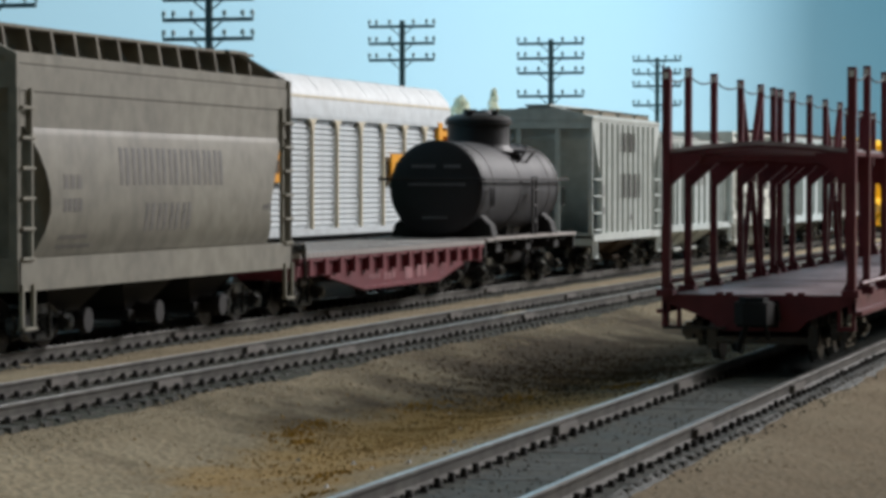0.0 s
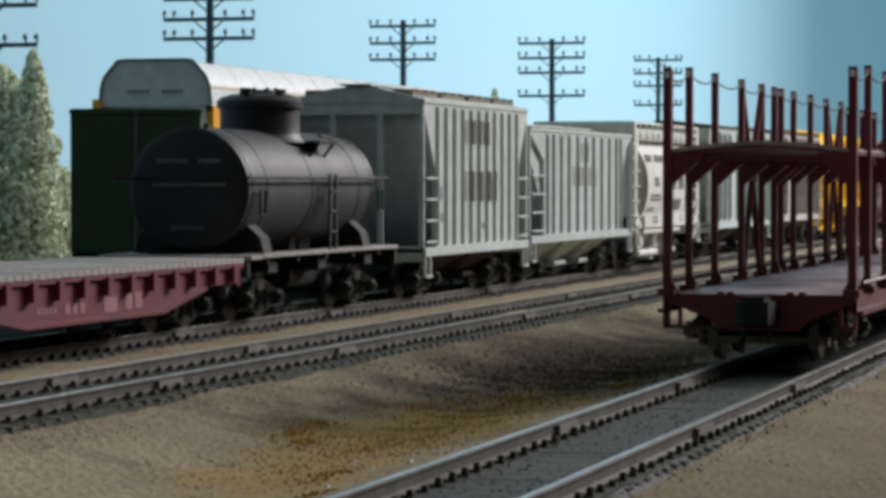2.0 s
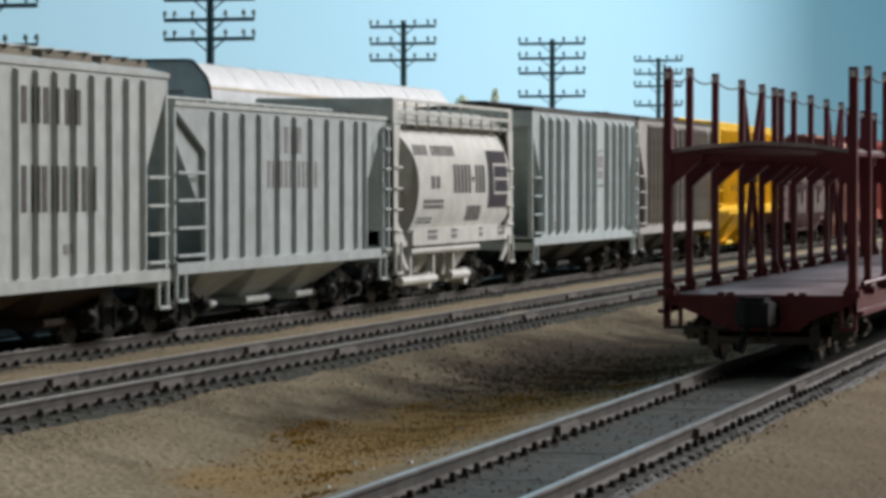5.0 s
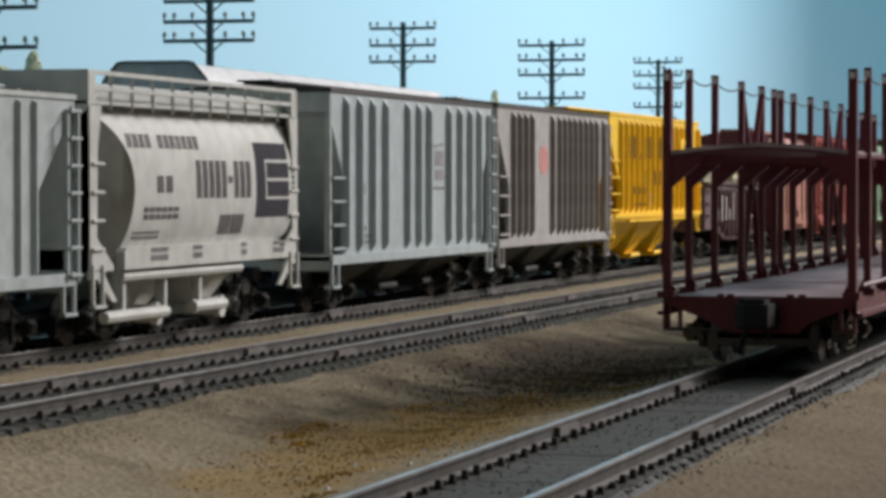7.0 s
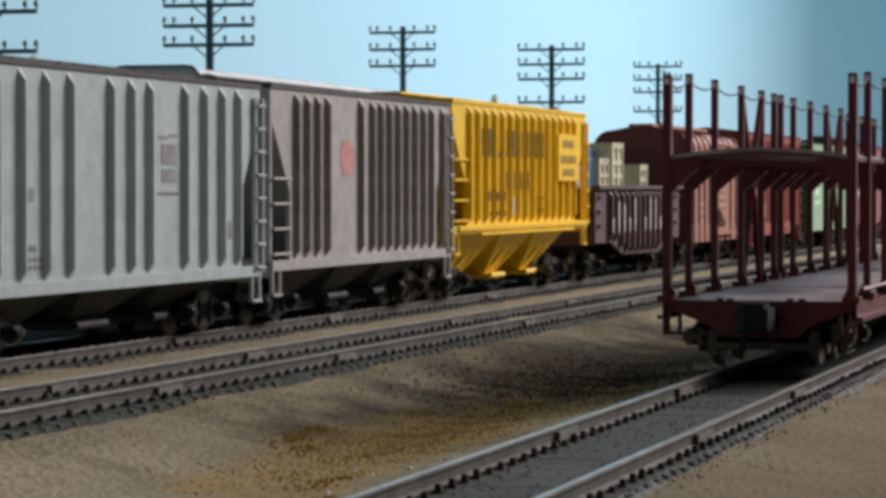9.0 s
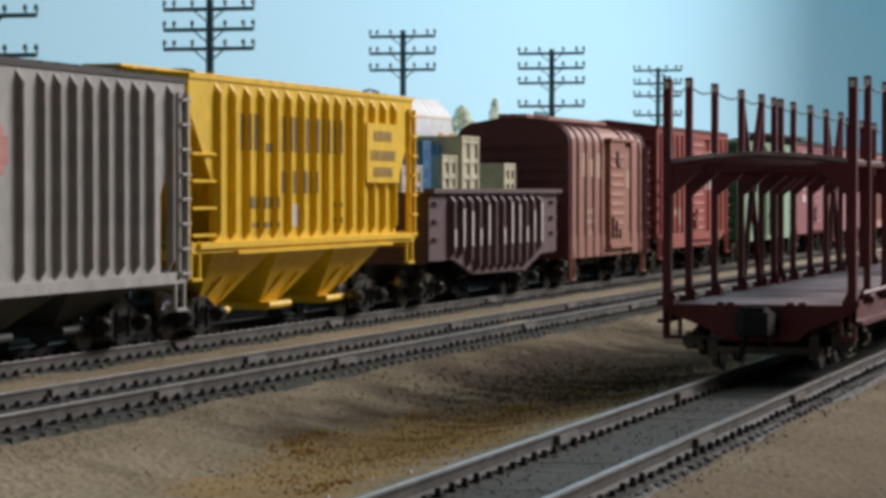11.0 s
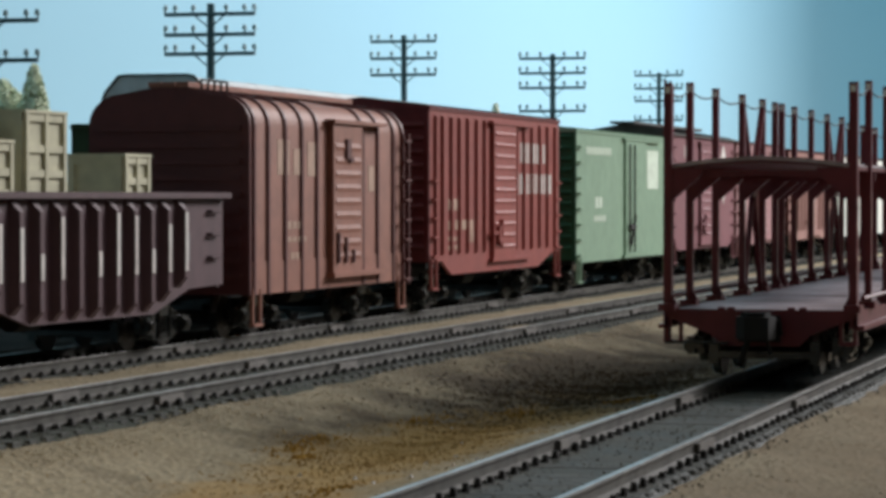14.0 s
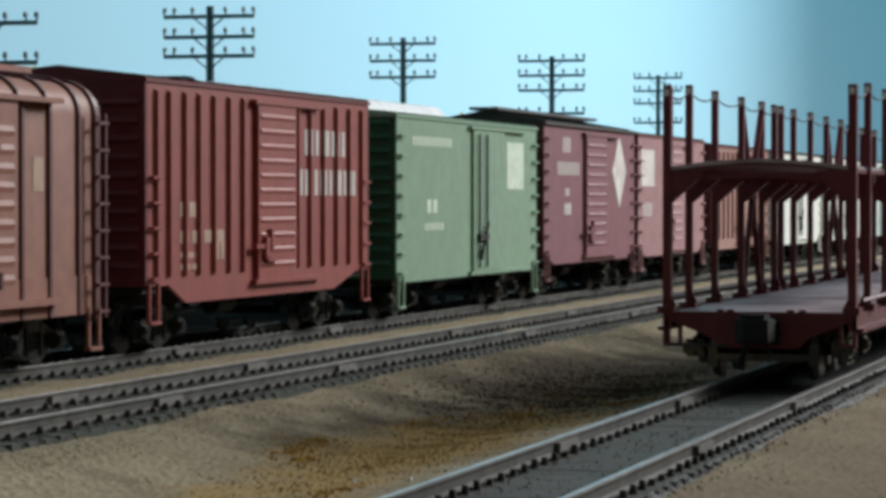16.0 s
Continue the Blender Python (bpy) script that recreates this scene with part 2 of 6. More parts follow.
def build_backdrop():
    """The sky board: straight behind the tracks, then curved round the far end."""
    m = bpy.data.materials.new("painted_sky")
    m.use_nodes = True
    n, l = m.node_tree.nodes, m.node_tree.links
    co, sep, ramp, soft = n.new("ShaderNodeTexCoord"), n.new("ShaderNodeSeparateXYZ"), n.new("ShaderNodeValToRGB"), n.new("ShaderNodeTexNoise")
    l.new(co.outputs["Object"], sep.inputs[0])
    rng = n.new("ShaderNodeMapRange")
    rng.inputs["From Min"].default_value, rng.inputs["From Max"].default_value = 0.0, 30 * U
    l.new(sep.outputs["Z"], rng.inputs["Value"])
    l.new(rng.outputs["Result"], ramp.inputs["Fac"])
    ramp.color_ramp.elements[0].color, ramp.color_ramp.elements[1].color = rgb("9ec2d0"), rgb("66a3c0")
    soft.inputs["Scale"].default_value, soft.inputs["Detail"].default_value = 3.0, 3
    mixer = n.new("ShaderNodeMix")
    mixer.data_type = "RGBA"
    mixer.inputs["B"].default_value = rgb("8cb9cc")
    l.new(soft.outputs["Fac"], mixer.inputs["Factor"])
    l.new(ramp.outputs["Color"], mixer.inputs["A"])
    # Deeper blue towards the far end, painting in the dimmer light there.
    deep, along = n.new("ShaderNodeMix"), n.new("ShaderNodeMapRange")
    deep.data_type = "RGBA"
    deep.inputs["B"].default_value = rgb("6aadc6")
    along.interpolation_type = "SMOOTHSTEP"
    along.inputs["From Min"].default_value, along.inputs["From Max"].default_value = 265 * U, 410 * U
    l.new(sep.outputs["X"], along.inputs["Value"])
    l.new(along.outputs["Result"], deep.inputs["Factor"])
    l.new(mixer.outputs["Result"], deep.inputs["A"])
    l.new(deep.outputs["Result"], n["Principled BSDF"].inputs["Base Color"])
    n["Principled BSDF"].inputs["Roughness"].default_value = 0.9
    bm = B()
    path = [(-140, DROP), (330, DROP)] + [(330 + 50 * math.sin(a), DROP - 50 + 50 * math.cos(a)) for a in [radians(d) for d in range(6, 91, 6)]] + [(380, -60)]
    rows = [[bm.verts.new((x, y, z)) for z in (-8, 70)] for x, y in path]
    back = [[bm.verts.new((x + (2 if i > 1 else 0), y + 2, z)) for z in (-8, 70)] for i, (x, y) in enumerate(path)]
    for i in range(len(path) - 1):
        for a in (rows, back):
            bm.faces.new((a[i][0], a[i + 1][0], a[i + 1][1], a[i][1]))
        bm.faces.new((rows[i][1], rows[i + 1][1], back[i + 1][1], back[i][1]))
        bm.faces.new((rows[i][0], rows[i + 1][0], back[i + 1][0], back[i][0]))
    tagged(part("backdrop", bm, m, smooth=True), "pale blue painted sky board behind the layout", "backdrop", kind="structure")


build_backdrop()

GAUGE = 1.435
RAIL = [(-0.075, -0.19), (0.075, -0.19), (0.075, -0.165), (0.02, -0.14), (0.02, -0.05), (0.045, -0.035), (0.045, -0.006), (0.036, 0.0), (-0.036, 0.0), (-0.045, -0.006), (-0.045, -0.035), (-0.02, -0.05), (-0.02, -0.14), (-0.075, -0.165)]


def build_track(y, x0, x1, label, joints=(), wide=1.12, bed=None):
    track = thing("railway_track", label, "track", 0, y, 0, "tracks of the yard", "structure")
    for s in (-1, 1):
        bm = B()
        prism(bm, [(s * (GAUGE / 2 + 0.045) + a, b) for a, b in RAIL], x0, x1)
        rail = part("rail", bm, M["steel"], track)
        bm = B()
        c = s * (GAUGE / 2 + 0.045)
        prism(bm, [(c - 0.036, -0.012), (c - 0.030, 0.004), (c + 0.030, 0.004), (c + 0.036, -0.012)], x0, x1)
        part("railhead", bm, M["polish"], rail, "polished steel running surface")
    bm = B()
    strips = []
    for k in range(int((x1 - x0) / 0.1) + 1):
        x = x0 + 0.1 * k
        n1, n2 = [0.14 * noise.noise((x * 0.4, y, o)) + 0.06 * noise.noise((x * 1.5, y, o)) for o in (1, 7)]
        strips.append([bm.verts.new((x, a, z)) for a, z in ((-wide - 0.5 + n1, -0.55), (-wide + n1 * 0.6, -0.201), (wide + n2 * 0.6, -0.201), (wide + 0.5 + n2, -0.55))])
    for p, q in zip(strips, strips[1:]):
        for i in range(3):
            bm.faces.new((p[i], p[i + 1], q[i + 1], q[i]))
        bm.faces.new((p[3], p[0], q[0], q[3]))
    bm.faces.new(strips[0])
    bm.faces.new(strips[-1][::-1])
    part("ballast", bm, bed or M["ballast"], track)
    tie_bm = B()
    half = min(1.2, wide + 0.08)
    box(tie_bm, -0.115, 0.115, -half, half, -0.4, -0.193)
    tie = mesh("tie", tie_bm, M["tie"], bevel=0.02)
    fix = B()
    k = 0
    while x0 + 0.3 + 0.47 * k < x1:
        x = x0 + 0.3 + 0.47 * k
        part("tie", tie, None, track, at=(x + random.uniform(-0.03, 0.03), 0, random.uniform(-0.022, 0.001)))
        for s in (-1, 1):
            for o in (-1, 1):
                c = s * (GAUGE / 2 + 0.045) + o * 0.12
                jx, jz = random.uniform(-0.03, 0.03), random.uniform(-0.02, 0.02)
                rod(fix, (x + jx, c, -0.205), (x + jx, c, -0.12 + jz), 0.046 if y == Y_C else 0.066, 6, 0.03)
        k += 1
    tagged(part("spikes", fix, M["plate"], track), kind="stuff")
    jb = B()
    for j in joints:
        for s in (-1, 1):
            c = s * (GAUGE / 2 + 0.045)
            box(jb, j - 0.45, j + 0.45, c - 0.085, c + 0.085, -0.15, -0.045)
    if joints:
        part("joint_bars", jb, M["rail_side"], track)
    return track


build_track(Y_A, 37, 165, "grey weathered running track that carries the train", (49, 58, 71))
build_track(Y_B, 27, 150, "empty weathered grey track beside the train", (37, 45, 57.5, 68))
build_track(Y_C, 12, 90, "siding track with dark ballast that carries the auto rack", (22.0, 31.5, 38.5), 0.98,
            surface("oily_siding_bed", rgb("2e3533"), rgb("48463b"), 0.7, grain=700, blotch=75, amount=0.7, bump=0.6, depth=0.0009, spec=0.25))
# ---- rolling stock: shared parts ----


def speed(t):
    """Metres that the train has rolled since the start."""
    k = t / 8
    return 70.632 * k - 5.675 * k ** 2 + 4.318 * k ** 3 - 0.978 * k ** 4


TRAIN = []      # things that roll, and where they stand at the start
WHEELS = []     # wheelsets that turn


def rolling(name, label, category, q, z=0.0, y=0.0, group="cars of the freight train"):
    c = thing(name, label, category, q, Y_A + y, z, group)
    TRAIN.append((c, q, Y_A + y, z))
    return c


def wheelset_mesh():
    bm = B()
    for s in (-1, 1):
        rod(bm, (0, s * 0.685, 0), (0, s * 0.785, 0), 0.415, 20)
        rod(bm, (0, s * 0.655, 0), (0, s * 0.685, 0), 0.445, 20)
        rod(bm, (0, s * 0.783, 0), (0, s * 0.80, 0), 0.30, 14, 0.24)
    rod(bm, (0, -1.0, 0), (0, 1.0, 0), 0.085, 8)
    me = mesh("wheelset", bm, M["wheel"])
    me.materials.append(M["tread"])
    for p in me.polygons:
        c = p.center / U
        p.material_index = 1 if abs(c.y) > 0.69 and math.hypot(c.x, c.z) > 0.38 else 0
    return me


def truck_mesh():
    """Cast side frames with journal boxes, springs and a bolster between them."""
    bm = B()
    h = 0.84
    for s in (-1, 1):
        y0, y1 = s * 0.96, s * 1.10
        lo, hi = min(y0, y1), max(y0, y1)
        top = [(-1.05, 0.50), (-0.62, 0.60), (-0.30, 0.74), (0.30, 0.74), (0.62, 0.60), (1.05, 0.50), (1.05, 0.38), (0.70, 0.44), (0.34, 0.58), (-0.34, 0.58), (-0.70, 0.44), (-1.05, 0.38)]
        prism(bm, top, lo, hi, "y")
        low = [(-0.78, 0.42), (-0.42, 0.17), (0.42, 0.17), (0.78, 0.42), (0.66, 0.46), (0.36, 0.27), (-0.36, 0.27), (-0.66, 0.46)]
        prism(bm, low, lo, hi, "y")
        for x in (-0.36, 0.36):
            box(bm, x - 0.06, x + 0.06, lo, hi, 0.22, 0.62)
        for x in (-h, h):
            box(bm, x - 0.14, x + 0.14, min(s * 0.94, s * 1.20), max(s * 0.94, s * 1.20), 0.29, 0.55)
            box(bm, x - 0.10, x + 0.10, min(s * 1.19, s * 1.24), max(s * 1.19, s * 1.24), 0.33, 0.50)
        for x in (-0.17, 0.0, 0.17):
            for k in range(4):
                rod(bm, (x, s * 1.03, 0.28 + k * 0.075), (x, s * 1.03, 0.315 + k * 0.075), 0.075, 8)
        for x in (-h, h):
            rod(bm, (x, s * 1.23, 0.42), (x, s * 1.27, 0.42), 0.085, 10, 0.06)
            rod(bm, (x - 0.16, s * 1.07, 0.30), (x - 0.16, s * 1.07, 0.60), 0.025, 5)
            rod(bm, (x + 0.16, s * 1.07, 0.30), (x + 0.16, s * 1.07, 0.60), 0.025, 5)
        for x in (-0.27, 0.27):
            rod(bm, (x, s * 1.12, 0.20), (x, s * 1.12, 0.70), 0.028, 5)
        rod(bm, (-0.62, s * 1.115, 0.57), (-0.30, s * 1.115, 0.70), 0.022, 5)
        rod(bm, (0.62, s * 1.115, 0.57), (0.30, s * 1.115, 0.70), 0.022, 5)
        for d in (-1, 1):
            beam(bm, (d * 1.12, s * 0.78, 0.62), (d * 1.30, s * 0.78, 0.24), 0.07, 0.05)
            box(bm, d * 1.30 - 0.05, d * 1.30 + 0.05, s * 0.74 - 0.07, s * 0.74 + 0.07, 0.18, 0.5)
    for d in (-1, 1):
        box(bm, d * 1.30 - 0.04, d * 1.30 + 0.04, -0.75, 0.75, 0.27, 0.36)
    box(bm, -0.22, 0.22, -1.12, 1.12, 0.57, 0.72)
    rod(bm, (0, 0, 0.7), (0, 0, 0.95), 0.25, 12)
    for x in (-0.34, 0.34):
        box(bm, x - 0.09, x + 0.09, -0.72, 0.72, 0.2, 0.36)
        for y in (-0.74, 0.74):
            box(bm, x - 0.14, x + 0.14, y - 0.08, y + 0.08, 0.18, 0.66)
    box(bm, -0.7, 0.7, -0.3, 0.3, 0.3, 0.6)
    return mesh("truck", bm, M["truck"], bevel=0.014)


WHEEL_ME, TRUCK_ME = wheelset_mesh(), truck_mesh()


def coupler_mesh():
    bm = B()
    box(bm, -0.55, 0.05, -0.10, 0.10, 0.72, 0.92)
    prism(bm, [(-0.62, -0.17), (-0.42, -0.22), (-0.40, 0.16), (-0.52, 0.20), (-0.60, 0.08)], 0.68, 0.97, "z")
    rod(bm, (-0.35, -0.12, 0.7), (-0.30, -0.2, 0.35), 0.03, 6)
    return mesh("coupler", bm, M["under"])


COUPLER_ME = coupler_mesh()


def running_gear(car, L, inset=1.9, ends=True, sill=True, turning=True, zs=0.72):
    for x in (inset, L - inset):
        t = part("truck", TRUCK_ME, None, car, at=(x, 0, 0))
        for d in (-0.84, 0.84):
            w = part("wheelset", WHEEL_ME, None, t, at=(d, 0, 0.42))
            if turning:
                WHEELS.append((w, d))
    if ends:
        part("coupler", COUPLER_ME, None, car)
        c = part("coupler", COUPLER_ME, None, car, at=(L, 0, 0))
        c.rotation_euler = (0, 0, math.pi)
    if sill:
        bm = B()
        box(bm, 0.05, L - 0.05, -0.28, 0.28, zs, 1.0)
        for x in (L * 0.38, L * 0.46, L * 0.62):
            box(bm, x, x + 0.12, -1.3, 1.3, zs + 0.05, 1.0)
        rod(bm, (L * 0.42, -0.75, 0.72), (L * 0.42 + 0.9, -0.75, 0.72), 0.2, 10)
        rod(bm, (2.6, -0.35, 0.62), (L - 2.6, -0.35, 0.62), 0.03, 6)
        part("underframe", bm, M["under"], car)


def ladder_mesh(name, w, z0, z1, step, mat, stiles=True, r=0.025):
    """The stiles (or None), one rung, and the heights of the rungs."""
    frame_me = None
    if stiles:
        bm = B()
        for x in (0, w):
            box(bm, x - 0.03, x + 0.03, -0.05, 0.02, z0, z1)
        frame_me = mesh(name, bm, mat)
    bm = B()
    rod(bm, (0, -0.08, 0), (w, -0.08, 0), r, 5)
    for x in (0.02, w - 0.02):
        rod(bm, (x, -0.08, 0), (x, 0.02, 0), r, 5)
    rung = mesh("rung", bm, mat)
    return frame_me, rung, [z0 + 0.1 + step * k for k in range(int((z1 - z0 - 0.1) / step) + 1)]


def put_ladder(ladder, car, at):
    stiles, rung, heights = ladder
    if stiles:
        ob = part("ladder", stiles, None, car, at=at)
        for z in heights:
            part("rung", rung, None, ob, at=(0, 0, z))
    else:
        for z in heights:
            part("rung", rung, None, car, at=(at[0], at[1], z))


def step_mesh(mat):
    bm = B()
    for x in (0, 0.42):
        box(bm, x - 0.03, x + 0.03, -0.06, 0.0, 0.42, 1.1)
    box(bm, -0.03, 0.45, -0.09, 0.02, 0.42, 0.47)
    return mesh("stirrup_step", bm, mat)


def bars(bm, x, z, wide, high, count, y, gap=0.28, slant=0.0, jitter=0.0):
    """A row of plain upright bars that stands for a line of lettering."""
    p = wide / count
    for i in range(count):
        a = x + i * p
        j = random.uniform(-jitter, jitter)
        box(bm, a, a + p * (1 - gap), y - 0.012, y + 0.03, z + j, z + high + j)


def ribs_on(car, xs, w, z0, z1, mat, wide=0.12, deep=0.12, name="rib", taper=0.18):
    """Pressed side posts, tapered at the head and foot; one mesh shared by all."""
    bm = B()
    a, c = wide / 2, wide / 2 * 0.5
    prof = [(0, z0), (-deep, z0 + taper), (-deep, z1 - taper), (0, z1)]
    lo = [bm.verts.new((-a, y, z)) for y, z in prof]
    hi = [bm.verts.new((a, y, z)) for y, z in prof]
    lo[1].co.x, lo[2].co.x, hi[1].co.x, hi[2].co.x = -c, -c, c, c
    for i in range(3):
        bm.faces.new((lo[i], lo[i + 1], hi[i + 1], hi[i]))
    bm.faces.new(lo[::-1])
    bm.faces.new(hi)
    bm.faces.new((lo[0], hi[0], hi[3], lo[3]))
    me = mesh(name, bm, mat)
    for x in xs:
        part(name, me, None, car, at=(x, -w / 2, 0))
        o = part(name, me, None, car, at=(x, w / 2, 0))
        o.rotation_euler = (0, 0, math.pi)


# ---- covered hoppers with posts ----


def ribbed_hopper(label, q, L, ze, zb, paint, roof, low, ribs, cut=1.05, zc=(3.85, 2.6), bays=2, hatch=None, low_z=0.42, w=3.1, round_hatch=True, end=None, sign=None, hoop=False, inset=1.75, rise=0.14, slope=None, low_y=0.62, rib_paint=None, taper=0.18, tall_ladder=True, fascia=0.42, rib_deep=0.12):
    end = end or paint
    car = rolling("covered_hopper_car", label, "freight car", q)
    for s in (-1, 1):
        bm = B()
        y0, y1 = sorted((s * w / 2, s * (w / 2 - 0.09)))
        prism(bm, [(0.10, ze), (0.10, zc[0]), (cut, zc[1]), (cut, zb), (L - cut, zb), (L - cut, zc[1]), (L - 0.10, zc[0]), (L - 0.10, ze)], y0, y1, "y")
        part("body_side", bm, paint, car)
    bm = B()
    prism(bm, [(0.25, ze - 0.05), (0.25, ze - 0.55), (2.5, zb + 0.02), (L - 2.5, zb + 0.02), (L - 0.25, ze - 0.55), (L - 0.25, ze - 0.05)], -w / 2 + 0.1, w / 2 - 0.1, "y")
    part("slope_sheet", bm, slope or end, car)
    bm = B()
    zr = ze + rise
    prism(bm, [(-w / 2 - 0.03, ze - 0.02), (w / 2 + 0.03, ze - 0.02), (w / 2 + 0.03, ze + 0.06), (0.5, zr), (-0.5, zr), (-w / 2 - 0.03, ze + 0.06)], -0.02, L + 0.02)
    part("roof", bm, roof, car, bevel=0.02)
    for x0, x1 in ((0.0, 0.09), (L - 0.09, L)):
        bm = B()
        prism(bm, [(-w / 2, ze - fascia), (w / 2, ze - fascia), (w / 2, ze), (0.5, zr - 0.03), (-0.5, zr - 0.03), (-w / 2, ze)], x0, x1)
        for y in (-w / 2 + 0.06, -0.55, 0.55, w / 2 - 0.06):
            box(bm, x0, x1, y - 0.06, y + 0.06, zb + 0.06, ze - fascia)
        box(bm, x0, x1, -w / 2, w / 2, zb - 0.28, zb + 0.06)
        xa = min(x0, L - cut)
        box(bm, xa, xa + cut, -w / 2 + 0.02, w / 2 - 0.02, zb - 0.08, zb)
        part("end_frame", bm, end, car)
    for s in (-1, 1):
        bm = B()
        box(bm, 0.02, L - 0.02, s * w / 2 - 0.05, s * w / 2 + 0.05, zb - 0.16, zb + 0.03)
        part("side_sill", bm, paint, car)
    ribs_on(car, ribs, w, zb + 0.04, ze - 0.07, rib_paint or paint, 0.12 if rib_deep > 0.1 else 0.1, rib_deep, taper=taper)
    # roof walk and hatches
    bm = B()
    box(bm, -0.08, L + 0.08, -0.36, 0.36, zr + 0.05, zr + 0.09)
    for k in range(int(L / 1.1)):
        box(bm, 0.4 + k * 1.1, 0.5 + k * 1.1, -0.4, 0.4, zr - 0.02, zr + 0.05)
    part("roof_walk", bm, roof, car)
    n = 4
    for k in range(n):
        x = L * (k + 0.5) / n
        for s in (-1, 1):
            hb = B()
            if round_hatch:
                rod(hb, (x, s * 0.98, zr - 0.16), (x, s * 0.98, zr + 0.03), 0.40, 14)
                box(hb, x - 0.5, x + 0.5, s * 0.98 - 0.05, s * 0.98 + 0.05, zr + 0.03, zr + 0.07)
            else:
                box(hb, x - 1.0, x + 1.0, s * 0.95 - 0.3, s * 0.95 + 0.3, zr - 0.22, zr - 0.07)
                for d in (-0.7, 0, 0.7):
                    box(hb, x + d - 0.05, x + d + 0.05, s * 0.95 - 0.36, s * 0.95 + 0.36, zr - 0.08, zr - 0.03)
            part("hatch", hb, hatch or roof, car)
    # bays
    span = (L - 2 * cut - 0.5) / bays
    for b in range(bays):
        x0 = cut + 0.25 + b * span
        x1, xm = x0 + span, x0 + span / 2
        bm = B()
        topv = [bm.verts.new(p) for p in ((x0, -w / 2 + 0.08, zb - 0.05), (x1, -w / 2 + 0.08, zb - 0.05), (x1, w / 2 - 0.08, zb - 0.05), (x0, w / 2 - 0.08, zb - 0.05))]
        botv = [bm.verts.new(p) for p in ((xm - 0.5, -low_y, low_z), (xm + 0.5, -low_y, low_z), (xm + 0.5, low_y, low_z), (xm - 0.5, low_y, low_z))]
        for i in range(4):
            bm.faces.new((topv[i], topv[(i + 1) % 4], botv[(i + 1) % 4], botv[i]))
        bm.faces.new(topv)
        bm.faces.new(botv[::-1])
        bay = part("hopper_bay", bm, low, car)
        bm = B()
        box(bm, xm - 0.62, xm + 0.62, -low_y - 0.15, low_y + 0.15, low_z - 0.12, low_z + 0.02)
        rod(bm, (xm - 0.66, -low_y - 0.2, low_z - 0.03), (xm + 0.66, -low_y - 0.2, low_z - 0.03), 0.07, 8)
        for d in (-0.45, 0.45):
            beam(bm, (xm + d, -low_y - 0.02, low_z + 0.05), (xm + d, -low_y - 0.5, low_z + 0.62), 0.05, 0.04)
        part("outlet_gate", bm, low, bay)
    # ladders, steps, grab irons
    lad = ladder_mesh("ladder", cut - 0.1, zb + 0.05, zb + 1.75, 0.47, paint, False, 0.03)
    tall = ladder_mesh("ladder", 0.42, zb - 0.1, ze - 0.2, 0.42, paint, True, 0.03)
    put_ladder(lad, car, (0.08, -w / 2 + 0.04, 0))
    if tall_ladder:
        put_ladder(tall, car, (L - 0.42, -w / 2 - 0.03, 0))
    else:
        put_ladder(lad, car, (L - cut + 0.02, -w / 2 + 0.04, 0))
    stp = step_mesh(paint)
    for x in (0.06, L - 0.5):
        part("stirrup_step", stp, None, car, at=(x, -w / 2 + 0.02, zb - 1.05))
    if hoop:
        bm = B()
        for a in range(6):
            t0, t1 = math.pi * a / 6, math.pi * (a + 1) / 6
            rod(bm, (L - 0.9 + 0.8 * -math.cos(t0), -0.9, zr - 0.1 + 0.17 * math.sin(t0)), (L - 0.9 + 0.8 * -math.cos(t1), -0.9, zr - 0.1 + 0.17 * math.sin(t1)), 0.025, 5)
        part("roof_grab_hoop", bm, M["under"], car)
    running_gear(car, L, inset, sill=False)
    if sign:
        sign(car, w)
    return car


